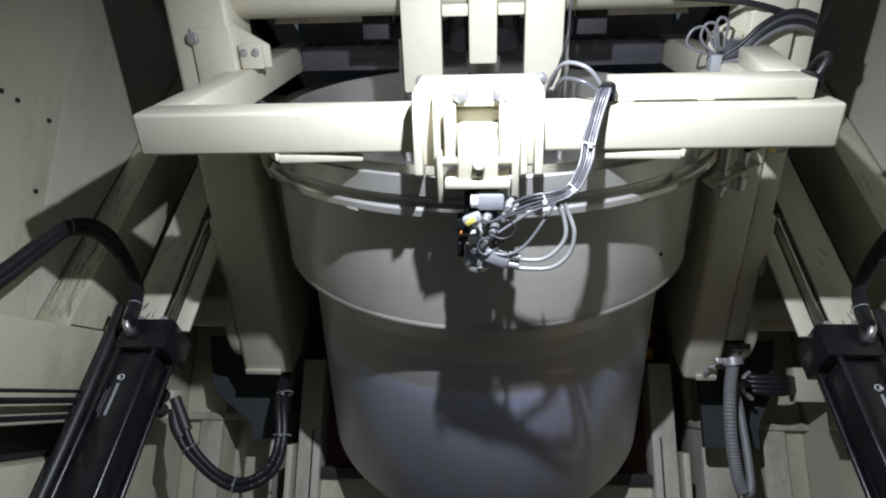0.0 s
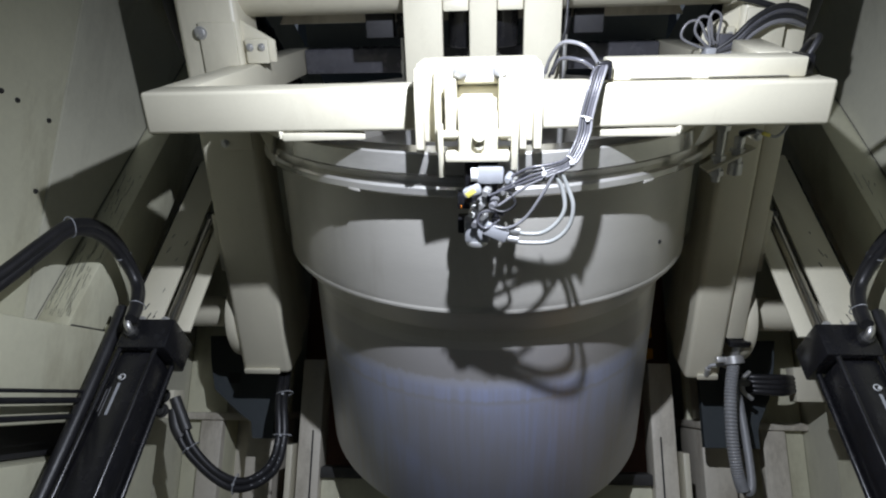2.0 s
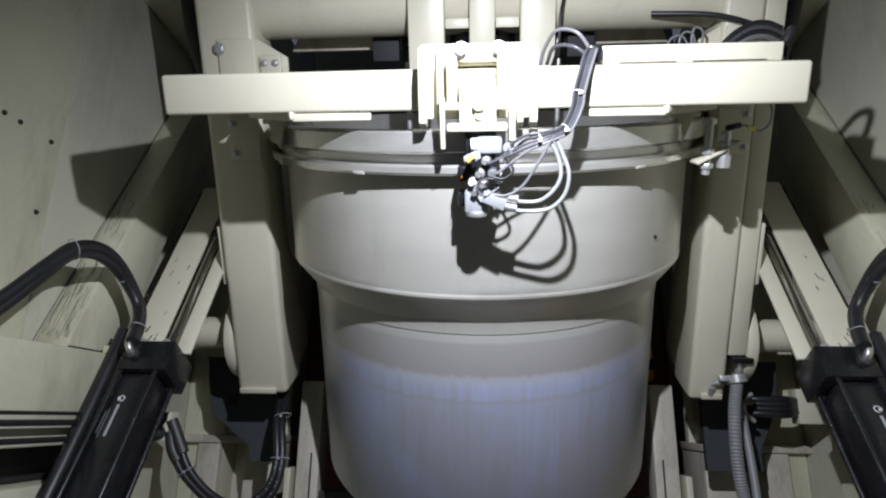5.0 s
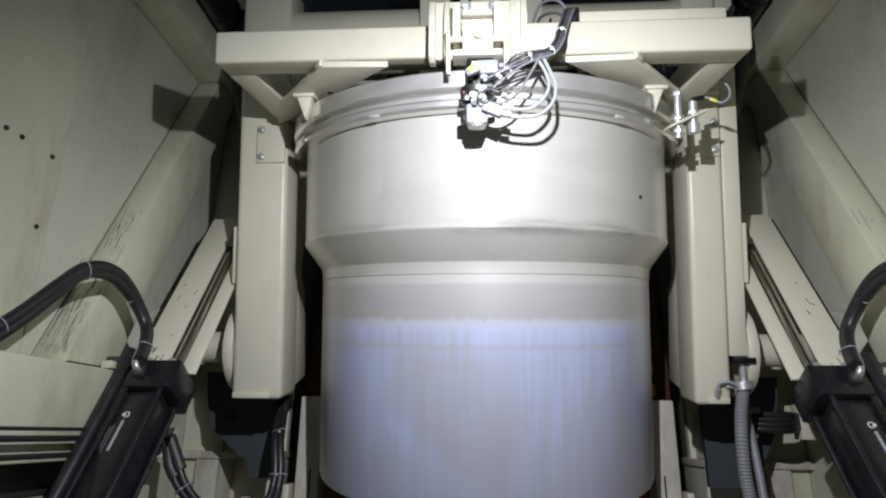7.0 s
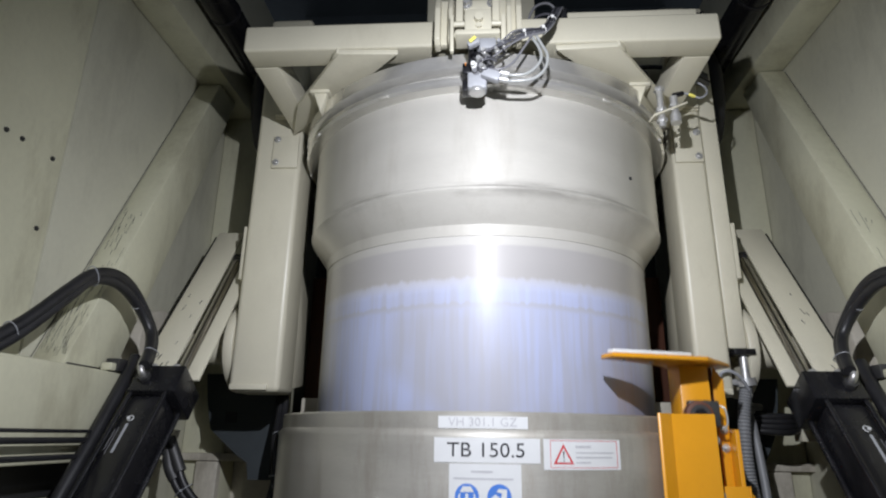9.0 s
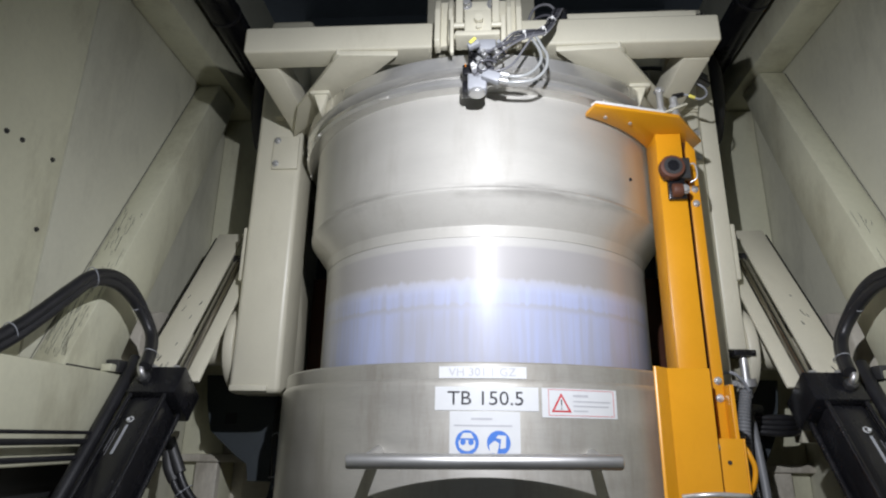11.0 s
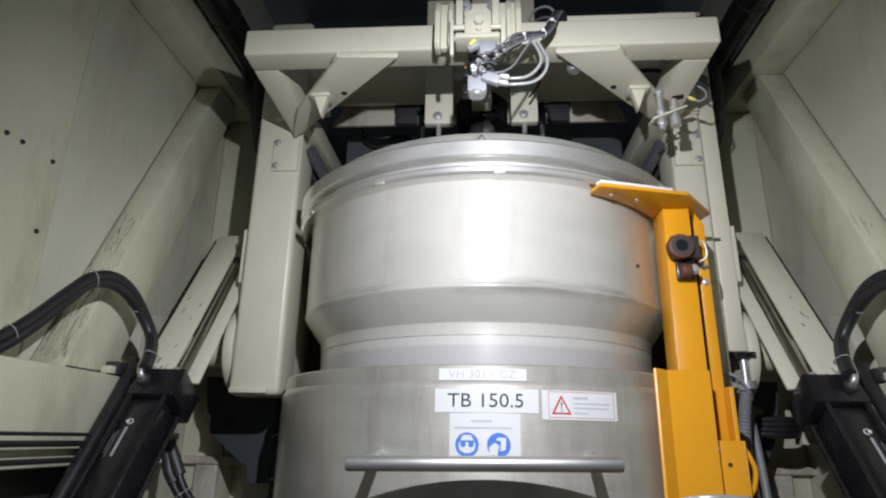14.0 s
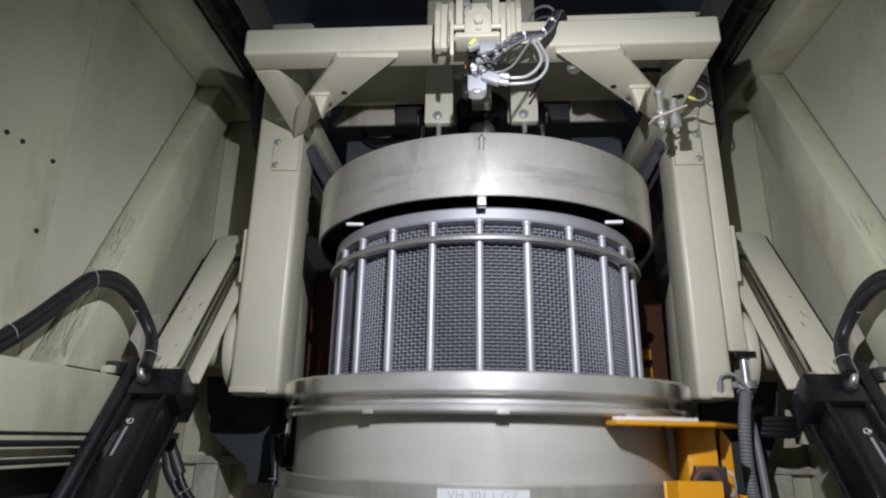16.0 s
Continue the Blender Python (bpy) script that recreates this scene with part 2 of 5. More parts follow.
def smudge(m, low, high, amount):
    """Dark hand and hose smears that run round a steel shell between two heights."""
    nt, b = m.node_tree, m.node_tree.nodes["Principled BSDF"]
    was = b.inputs["Base Color"].links[0].from_socket
    tc, sp, mp = nt.nodes.new("ShaderNodeTexCoord"), nt.nodes.new("ShaderNodeSeparateXYZ"), nt.nodes.new("ShaderNodeMapping")
    mp.inputs["Scale"].default_value = (4, 4, 26)
    n = nt.nodes.new("ShaderNodeTexNoise")
    n.inputs["Scale"].default_value, n.inputs["Detail"].default_value, n.inputs["Roughness"].default_value = 1.0, 7, 0.65
    nt.links.new(tc.outputs["Object"], sp.inputs[0]); nt.links.new(tc.outputs["Object"], mp.inputs["Vector"]); nt.links.new(mp.outputs["Vector"], n.inputs["Vector"])
    soft = (high - low) * 0.35
    up, down, sm, k1, k2 = [nt.nodes.new(x) for x in ("ShaderNodeMapRange", "ShaderNodeMapRange", "ShaderNodeMapRange", "ShaderNodeMath", "ShaderNodeMath")]
    up.inputs["From Min"].default_value, up.inputs["From Max"].default_value = low, low + soft
    down.inputs["From Min"].default_value, down.inputs["From Max"].default_value = high, high - soft
    sm.inputs["From Min"].default_value, sm.inputs["From Max"].default_value, sm.inputs["To Max"].default_value = 0.48, 0.66, amount
    for x in (up, down):
        nt.links.new(sp.outputs["Z"], x.inputs["Value"])
    nt.links.new(n.outputs["Fac"], sm.inputs["Value"])
    k1.operation = k2.operation = "MULTIPLY"
    nt.links.new(up.outputs["Result"], k1.inputs[0]); nt.links.new(down.outputs["Result"], k1.inputs[1])
    nt.links.new(k1.outputs[0], k2.inputs[0]); nt.links.new(sm.outputs["Result"], k2.inputs[1])
    mix = nt.nodes.new("ShaderNodeMix"); mix.data_type = "RGBA"; mix.inputs["B"].default_value = (0.13, 0.12, 0.105, 1)
    nt.links.new(k2.outputs[0], mix.inputs["Factor"]); nt.links.new(was, mix.inputs["A"]); nt.links.new(mix.outputs["Result"], b.inputs["Base Color"])
    return m


# ---- building helpers ----
ORIGIN = {}
NEAR = {}


def nearer(p, k):
    """A point of the plan, drawn towards the eye by k."""
    return EYE + (Vector(p) - EYE) * k


def thing(name, label, category, at=(0, 0, 0), group="", kind="", near=1.0):
    ob = new(name)
    ob.location = nearer(at, near)
    ORIGIN[ob], NEAR[ob] = nearer(at, near), near
    return tagged(ob, label, category, group, kind)


def part(name, bm, mat, parent, label="", kind="", angle=35):
    """Links a bmesh, given in the place's coordinates of the upright machine, as one mesh under a thing."""
    o, k = ORIGIN[parent], NEAR[parent]
    for v in bm.verts:
        v.co = nearer(v.co, k) - o
    lim = radians(angle)
    for f in bm.faces:
        f.smooth = True
    for e in bm.edges:
        e.smooth = len(e.link_faces) == 2 and e.calc_face_angle(0) < lim
    me = bpy.data.meshes.new(name)
    bm.to_mesh(me)
    bm.free()
    for m in (mat if isinstance(mat, list) else [mat]):
        me.materials.append(m)
    ob = new(name, me)
    ob.parent = parent
    ORIGIN[ob], NEAR[ob] = o, k
    return tagged(ob, label, kind=kind)


def box(x0, x1, y0, y1, z0, z1, bevel=0.004, bm=None, turn=None, seg=2):
    b = bmesh.new()
    m = Matrix.Translation(((x0 + x1) / 2, (y0 + y1) / 2, (z0 + z1) / 2)) @ (turn or Matrix()) @ Matrix.Diagonal((abs(x1 - x0), abs(y1 - y0), abs(z1 - z0), 1))
    bmesh.ops.create_cube(b, size=1, matrix=m)
    bevel = min(bevel, abs(x1 - x0) * .4, abs(y1 - y0) * .4, abs(z1 - z0) * .4)
    if bevel:
        bmesh.ops.bevel(b, geom=b.edges[:], offset=bevel, segments=seg, affect="EDGES", profile=0.5)
    return join(bm, b)


def join(bm, b):
    if bm is None:
        return b
    me = bpy.data.meshes.new("join")
    b.to_mesh(me)
    b.free()
    bm.from_mesh(me)
    bpy.data.meshes.remove(me)
    return bm


def axis_turn(p, q):
    return (Vector(q) - Vector(p)).to_track_quat("Z", "Y").to_matrix().to_4x4()


def rod(p, q, r, bm=None, seg=24, r2=None, bevel=0.0):
    """A round bar from p to q."""
    b = bmesh.new()
    p, q = Vector(p), Vector(q)
    bmesh.ops.create_cone(b, cap_ends=True, segments=seg, radius1=r, radius2=r if r2 is None else r2, depth=(q - p).length, matrix=Matrix.Translation((p + q) / 2) @ axis_turn(p, q))
    if bevel:
        es = [e for e in b.edges if e.calc_face_angle(0) > 1.0]
        bmesh.ops.bevel(b, geom=es, offset=bevel, segments=2, affect="EDGES", profile=0.5)
    return join(bm, b)


def beam(p, q, w, h, bm=None, bevel=0.004, up=(0, 0, 1)):
    """A bar of section w (sideways) by h from p to q."""
    p, q = Vector(p), Vector(q)
    d = (q - p).normalized()
    s = d.cross(Vector(up)).normalized()
    u = s.cross(d)
    b = bmesh.new()
    m = Matrix((s, d, u)).transposed().to_4x4()
    bmesh.ops.create_cube(b, size=1, matrix=Matrix.Translation((p + q) / 2) @ m @ Matrix.Diagonal((w, (q - p).length, h, 1)))
    if bevel:
        bmesh.ops.bevel(b, geom=b.edges[:], offset=min(bevel, w * .4, h * .4), segments=2, affect="EDGES", profile=0.5)
    return join(bm, b)


def prism(points, axis, a, b_, bm=None, bevel=0.0):
    """An outline in the two other axes, drawn out along axis from a to b_."""
    b = bmesh.new()
    def put(u, v, w):
        return {"x": (w, u, v), "y": (u, w, v), "z": (u, v, w)}[axis]
    lo = [b.verts.new(put(u, v, a)) for u, v in points]
    hi = [b.verts.new(put(u, v, b_)) for u, v in points]
    n = len(points)
    b.faces.new(lo), b.faces.new(hi)
    for i in range(n):
        b.faces.new((lo[i], lo[(i + 1) % n], hi[(i + 1) % n], hi[i]))
    bmesh.ops.recalc_face_normals(b, faces=b.faces[:])
    if bevel:
        bmesh.ops.bevel(b, geom=b.edges[:], offset=bevel, segments=2, affect="EDGES", profile=0.5)
    return join(bm, b)


def lathe(profile, cx=0.0, cy=0.0, seg=96, bm=None, close=False):
    """Turns (radius, height) pairs round an upright axis."""
    b = bmesh.new()
    rings = [[b.verts.new((cx + r * math.sin(2 * math.pi * i / seg), cy - r * math.cos(2 * math.pi * i / seg), z)) for i in range(seg)] for r, z in profile]
    n = len(rings)
    for k in range(n if close else n - 1):
        u, v = rings[k], rings[(k + 1) % n]
        for i in range(seg):
            b.faces.new((u[i], u[(i + 1) % seg], v[(i + 1) % seg], v[i]))
    bmesh.ops.recalc_face_normals(b, faces=b.faces[:])
    return join(bm, b)


def smooth_path(points, step=8):
    pts = [Vector(p) for p in points]
    pts = [pts[0] * 2 - pts[1]] + pts + [pts[-1] * 2 - pts[-2]]
    out = []
    for i in range(1, len(pts) - 2):
        a, b, c, d = pts[i - 1:i + 3]
        for k in range(step):
            t = k / step
            out.append(0.5 * ((2 * b) + (c - a) * t + (2 * a - 5 * b + 4 * c - d) * t * t + (3 * b - a - 3 * c + d) * t ** 3))
    return out + [pts[-2]]


def tube(points, r, bm=None, seg=12, step=8, ribs=0.0):
    """A hose along a smooth line through the points; ribs: how far every other ring stands out."""
    path = smooth_path(points, step)
    b = bmesh.new()
    rings, side = [], None
    for i, p in enumerate(path):
        d = (path[min(i + 1, len(path) - 1)] - path[max(i - 1, 0)]).normalized()
        if side is None:
            side = d.orthogonal().normalized()
        side = (side - d * side.dot(d)).normalized()
        up = d.cross(side)
        rr = r + (ribs if i % 2 else 0)
        rings.append([b.verts.new(p + rr * (math.cos(2 * math.pi * k / seg) * side + math.sin(2 * math.pi * k / seg) * up)) for k in range(seg)])
    for u, v in zip(rings, rings[1:]):
        for k in range(seg):
            b.faces.new((u[k], u[(k + 1) % seg], v[(k + 1) % seg], v[k]))
    b.faces.new(rings[0]), b.faces.new(rings[-1])
    bmesh.ops.recalc_face_normals(b, faces=b.faces[:])
    return join(bm, b)


def bolt(p, way, r=0.008, h=0.006, bm=None, washer=True):
    """A hexagon head on a washer, standing on p."""
    p, way = Vector(p), Vector(way).normalized()
    if washer:
        bm = rod(p - way * 0.001, p + way * 0.0018, r * 1.35, bm, 20)
    return rod(p, p + way * (h + 0.001), r, bm, 6, bevel=0.0008)


def tie(p, way, r, wide=None, bm=None, thick=0.0014):
    """A thin strap round a bundle at p that runs along way; wide: the bundle's longer half and its direction."""
    p, way = Vector(p), Vector(way).normalized()
    u = (Vector(wide[1]) if wide else way.orthogonal())
    u = (u - way * u.dot(way)).normalized()
    v = way.cross(u)
    a = wide[0] if wide else r
    pts = [p + u * a * math.cos(2 * math.pi * k / 14) + v * r * math.sin(2 * math.pi * k / 14) for k in range(15)]
    bm = tube(pts, thick, bm, 6, 2)
    return box(p.x - 0.003, p.x + 0.003, p.y - r - 0.004, p.y - r + 0.001, p.z - 0.003, p.z + 0.003, 0.001, bm)


# ---- the plan: axis of the vessel, pivot of the tilting frame ----
AX = 1.594
PIVOT = (0.0, 1.6, 1.819)
TILT = [(0, 40.5), (0.5, 39.8), (1, 39.0), (1.5, 38.2), (2, 37.4), (2.5, 36.7), (3, 35.9), (3.5, 35.1), (4, 34.3), (4.5, 33.0), (5, 30.7), (5.5, 27.5),
        (6, 23.3), (6.5, 18.0), (7, 12.0), (7.5, 4.8), (7.75, 1.4), (8, 0.1), (9, 0.0), (16, 0.0)]
SINK = [(0, 0), (12.5, 0), (13, -0.075), (13.5, -0.136), (14, -0.200), (14.5, -0.288), (15, -0.396), (15.5, -0.516), (16, -0.667)]

# ---- the cell: side walls, back wall, floor, ceiling ----
def setting(name, bm, mat, label, category="wall", near=1.0):
    root = thing(name, label, category, near=near)
    ob = part(name, bm, mat, root)
    ob.parent = None
    ob.location = ORIGIN[root]
    bpy.data.objects.remove(root)
    ob.name = name
    return tagged(ob, label, category, kind="structure")


W, SIDE = 1.05, 0.893   # the side walls stand 0.94 m off the middle
setting("floor", box(-3, 3, -3, 4, -0.1, 0, 0), PIT, "dark steel floor of the machine cell", "floor")
setting("ceiling", box(-1.6, 1.6, -0.2, 3.3, 4.2, 4.3, 0), SLATE, "dark unlit ceiling of the hall", "ceiling")
setting("wall_back", box(-W - 0.1, W + 0.1, 3.2, 3.3, 0, 4.2, 0), SLATE, "dark rear wall of the machine cell")
for s, n in ((-1, "wall_left"), (1, "wall_right")):
    bm = box(s * (W + 0.004), s * (W + 0.04), 1.0, 1.298, -0.19, 3.6, 0)
    box(s * W, s * (W + 0.04), 0.3, 0.998, -0.19, 3.6, 0, bm)
    wall = setting(n, bm, PANEL, "cream painted sheet steel side wall with dark bolts", near=SIDE)
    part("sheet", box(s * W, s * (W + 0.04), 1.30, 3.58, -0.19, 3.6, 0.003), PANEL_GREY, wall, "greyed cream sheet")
    for y, z in ((1.264, 2.235), (1.264, 2.054), (1.163, 2.236), (1.116, 2.234), (1.116, 2.05), (1.163, 1.87)):
        part("bolt", bolt((s * (W + 0.003), y, z), (-s, 0, 0), 0.0045, 0.004), STEEL_DARK, wall)
    # horizontal top box and slanting brace on the wall
    brace = thing("wall_brace", "cream box-section brace welded to the side wall", "brace", (s * W, 1.5, -0.19), "wall braces", near=SIDE)
    part("top_box", box(s * 0.93, s * (W - 0.002), 0.3, 3.5, 2.832, 3.06, 0.006), PANEL, brace)
    part("slanting_box", prism([(1.862, 2.828), (2.005, 2.828), (1.525, 1.745), (1.325, 1.745)], "x", s * 0.963, s * (W - 0.002), bevel=0.006), PANEL, brace)
    part("joint", beam((s * (W - 0.002), 1.860, 2.822), (s * (W - 0.002), 1.324, 1.75), 0.001, 0.0015, bevel=0), STEEL_DARK, brace)
    rnd, marks = random.Random(11 + s), None
    for k in range(90 if s < 0 else 26):
        z = 1.76 + 0.44 * rnd.random() ** 1.6
        y = 1.325 + (z - 1.745) * 0.4957 - 0.0004
        x, ln, slip = s * (0.968 + 0.075 * rnd.random()), 0.012 + 0.07 * rnd.random() ** 2, s * (0.001 + 0.003 * rnd.random())
        marks = beam((x, y, z), (x + slip, y + ln * 0.444, z + ln * 0.896), 0.0003 + 0.0009 * rnd.random() ** 3, 0.0006, marks, bevel=0, up=(0, -0.896, 0.444))
    part("worn_paint", marks, STEEL_DARK, brace, "dark scratches in the paint", "stuff")
    part("limit_switch", box(s * 0.915, s * 0.95, 1.46, 1.52, 1.743, 1.775, 0.003), STEEL_DARK, brace)
    part("switch_cap", box(s * 0.918, s * 0.945, 1.435, 1.459, 1.743, 1.762, 0.003), PANEL, brace)
    part("foot_weld", beam((s * 0.961, 1.335, 1.747), (s * 0.961, 1.52, 1.747), 0.006, 0.006, bevel=0.001), STEEL_DARK, brace)
    part("lower_box", box(s * 0.925, s * (W - 0.002), 0.2, 1.74, 1.53, 1.742, 0.006), PANEL, brace)
    # dark box painting the shade of the opening between the two wall boxes
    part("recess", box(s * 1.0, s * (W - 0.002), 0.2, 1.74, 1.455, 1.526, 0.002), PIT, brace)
    part("bottom_box", box(s * 0.935, s * (W - 0.002), 0.2, 1.74, 0.3, 1.452, 0.005), PANEL, brace)
    part("rear_post", box(s * 0.90, s * (W - 0.002), 2.12, 2.3, -0.19, 2.83, 0.006), PANEL, brace)
    part("rear_panel", box(s * 0.72, s * 0.898, 2.25, 2.29, -0.19, 2.83, 0.004), PANEL, brace)
    duct = thing("overhead_pipe", "thick black pipe under the top rail of the cell", "pipe", (s * 0.862, 1.2, 2.95), "overhead pipes", near=SIDE)
    part("pipe", rod((s * 0.862, 0.3, 2.95), (s * 0.862, 3.5, 2.95), 0.052, seg=28), BLACK, duct)
    for y in (1.25, 1.62, 2.0):
        part("clip", rod((s * 0.862, y, 2.95), (s * 0.862, y + 0.01, 2.95), 0.0545, seg=28), RUBBER, duct)


# ---- tilting frame ----
frame_thing = thing("tilting_frame", "cream painted tilting yoke frame of welded box tube", "machine frame", PIVOT)


def build_frame():
    F = frame_thing
    x0, x1, y0, z0, z1 = -0.536, 0.512, 1.112, 2.418, 2.484
    part("front_beam", box(x0, x1, y0, y0 + 0.066, z0, z1, 0.006, seg=3), CREAM, F)
    for s, xo in ((-1, x0), (1, x1)):
        part("side_arm", box(xo, xo - s * 0.06, y0 + 0.067, 1.895, z0, z1, 0.005), CREAM, F)
        part("tab", box(s * 0.585, s * 0.535, 1.462, 1.4728, 2.458, 2.468, 0.003), CREAM, F)
        pts = [(xo - s * 0.219, 1.113), (xo - s * 0.351, 1.119), (xo - s * 0.0, 1.489), (xo - s * 0.06, 1.33)]
        gusset = part("gusset_plate", prism(pts, "z", z0 - 0.014, z0 - 0.001, bevel=0.002), CREAM, F)
        part("hole", rod((xo - s * 0.20, 1.255, z0 - 0.0155), (xo - s * 0.20, 1.255, z0 - 0.0142), 0.007), PIT, gusset)
        part("weld", beam((xo - s * 0.219, 1.114, z0 - 0.004), (xo - s * 0.20, 1.14, z0 - 0.004), 0.01, 0.014, bevel=0.003), CREAM, F)
        wedge = prism([(xo - s * 0.122, 2.402), (xo - s * 0.160, 2.402), (xo - s * 0.144, 2.345)], "y", 1.255, 1.285, bevel=0.003)
        box(xo - s * 0.117, xo - s * 0.165, 1.248, 1.292, 2.395, 2.4035, 0.002, wedge)
        part("stop_wedge", wedge, CREAM, F)
        # leg of two joined tubes
        lx, li = s * 0.637, s * 0.507
        if s < 0:
            part("leg", box(lx, li, 1.481, 1.605, 1.697, 2.80, 0.014, seg=3), CREAM, F)
        else:
            part("leg", box(li, 0.592, 1.481, 1.605, 1.697, 2.80, 0.012, seg=3), CREAM, F)
            part("leg_tube", box(0.593, lx, 1.489, 1.60, 1.812, 2.80, 0.006), CREAM, F)
        part("leg_heel", prism([(1.595, 1.71), (1.72, 1.73), (1.70, 1.98), (1.62, 2.05), (1.595, 2.05)], "x", s * 0.57, s * 0.517, bevel=0.003), CREAM, F)
        part("foot_strip", box(s * (0.63 if s < 0 else 0.585), s * 0.535, 1.474, 1.482, 1.702, 1.716, 0.002), CREAM, F)
        part("clamp_plate", box(s * 0.585, s * 0.512, 1.473, 1.4815, 2.302, 2.40, 0.002), CREAM, F)
        part("bolt", bolt((s * 0.573, 1.473, 2.318), (0, -1, 0), 0.007), ZINC, F)
        part("bolt", bolt((s * 0.573, 1.473, 2.388), (0, -1, 0), 0.007), ZINC, F)
        part("upper_plate", box(s * 0.588, s * 0.512, 1.473, 1.4815, 2.455, 2.57, 0.002), CREAM, F)
        part("bolt", bolt((s * 0.584, 1.473, 2.550), (0, -1, 0), 0.010), ZINC, F)
        part("cheek_plate", prism([(s * 0.512, 2.4865), (s * 0.44, 2.4865), (s * 0.44, 2.53), (s * 0.512, 2.575)], "y", 1.50, 1.51, bevel=0.002), CREAM, F)
        plate = part("bolt_plate", box(s * 0.50, s * 0.452, 1.488, 1.499, 2.485, 2.535, 0.003), CREAM, F)
        for bx in (0.49, 0.465):
            part("bolt", bolt((s * bx, 1.488, 2.518), (0, -1, 0), 0.006), ZINC, plate)
        part("side_tab", box(s * 0.6375, s * 0.652, 1.50, 1.56, 1.99, 2.14, 0.004), CREAM, F)
        part("trunnion_flange", rod((s * 0.638, 1.6, 1.819), (s * 0.665, 1.6, 1.819), 0.118, bevel=0.006, seg=48), CREAM, F)
        part("trunnion_shaft", rod((s * 0.66, 1.6, 1.819), (s * 0.93, 1.6, 1.819), 0.042, seg=36), CREAM, F)
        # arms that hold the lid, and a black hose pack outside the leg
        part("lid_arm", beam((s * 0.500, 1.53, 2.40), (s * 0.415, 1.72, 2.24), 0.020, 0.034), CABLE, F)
        part("lid_arm_brace", rod((s * 0.522, 1.58, 2.37), (s * 0.44, 1.77, 2.22), 0.007), STEEL_DARK, F)
        part("hose_pack", tube([(s * 0.66, 1.76, 2.44), (s * 0.70, 1.70, 2.47), (s * 0.715, 1.67, 2.55), (s * 0.72, 1.66, 2.68), (s * 0.71, 1.70, 2.82)], 0.026, seg=18), RUBBER, F)
    # strip and shock absorber on one leg
    part("absorber_cap", box(0.600, 0.650, 1.476, 1.53, 1.797, 1.811, 0.002), BLACK, F)
    part("absorber_rod", rod((0.628, 1.50, 1.70), (0.628, 1.50, 1.798), 0.010), ZINC, F)
    part("service_cover", box(0.5125, 0.5095, 1.51, 1.60, 1.745, 1.88, 0.001), CREAM, F)
    part("cable", tube([(0.556, 1.475, 1.735), (0.560, 1.465, 1.752), (0.58, 1.462, 1.755), (0.605, 1.47, 1.74), (0.625, 1.485, 1.715)], 0.004), GREY, F)
    part("cable_gland", rod((0.556, 1.478, 1.715), (0.556, 1.472, 1.738), 0.007), ZINC, F)
    # pipe between the legs and what hangs from it
    part("cross_pipe", rod((-0.52, 1.572, 2.660), (0.52, 1.572, 2.660), 0.085, seg=48), CREAM, F)
    for xa, xb in ((-0.16, -0.081), (0.08, 0.155)):
        hanger = part("hanger_plate", box(xa, xb, 1.465, 1.492, 2.435, 2.85, 0.004), CREAM, F)
        part("bolt", bolt(((xa + xb) / 2 - 0.003, 1.465, 2.458), (0, -1, 0), 0.010), ZINC, hanger)
        part("stud", rod(((xa + xb) / 2, 1.478, 2.40), ((xa + xb) / 2, 1.478, 2.436), 0.007), ZINC, hanger)
    for xa, xb in ((-0.08, -0.029), (0.028, 0.079)):
        part("spacer", box(xa, xb, 1.47, 1.50, 2.578, 2.60, 0.003), CREAM, F)
    part("centre_bar", box(-0.028, 0.027, 1.46, 1.50, 2.49, 2.85, 0.004), CREAM, F)
    part("rear_panel", prism([(-0.42, 2.66), (0.40, 2.66), (0.452, 2.553), (-0.482, 2.553)], "y", 1.675, 1.69, bevel=0.003), PEDESTAL, F)
    # cream like the other beams, but given dark grey for the shadow on it
    part("shaded_rear_beam", box(-0.474, 0.450, 1.83, 1.89, z0 + 0.001, z1 - 0.001, 0.005), CABLE, F)
    for s in (-1, 1):
        part("lock_arm", box(s * 0.272, s * 0.168, 1.630, 1.668, 2.578, 2.617, 0.004), BLACK, F)
        part("lock_lever", box(s * 0.194, s * 0.172, 1.622, 1.655, 2.520, 2.580, 0.003), BLACK, F)
        # pale plates, coloured near-black for the shade behind the tilted beam
        part("shaded_lock_plate", box(s * 0.264, s * 0.200, 1.612, 1.640, 2.522, 2.576, 0.003), PIT, F)
        part("lock_pin", rod((s * 0.183, 1.635, 2.236), (s * 0.183, 1.635, 2.522), 0.0065, rod((s * 0.183, 1.635, 2.44), (s * 0.183, 1.635, 2.47), 0.009)), ZINC, F)
    part("shaft_collar", rod((0.0, AX, 2.452), (0.0, AX, 2.490), 0.037, bevel=0.003), STEEL_SAT, F)
    part("adjusting_knob", rod((0.212, 1.196, 2.408), (0.212, 1.196, 2.475), 0.012, rod((0.212, 1.196, 2.412), (0.212, 1.196, 2.430), 0.0165, bevel=0.002)), ZINC, F)
    part("drive_shaft", rod((0.0, AX, 2.22), (0.0, AX, 2.60), 0.032), STEEL_DARK, F)
    part("drive_housing", rod((0.0, AX + 0.02, 2.50), (0.0, AX + 0.02, 2.85), 0.078, bevel=0.006), BLACK, F)
    part("back_box", box(-0.5, 0.5, 1.95, 2.1, 2.45, 2.85, 0.01), SLATE, F)
    # tray on the beam, strips below it
    part("cable_tray", box(0.19, 0.475, 1.135, 1.20, 2.485, 2.514, 0.003), CREAM, F)
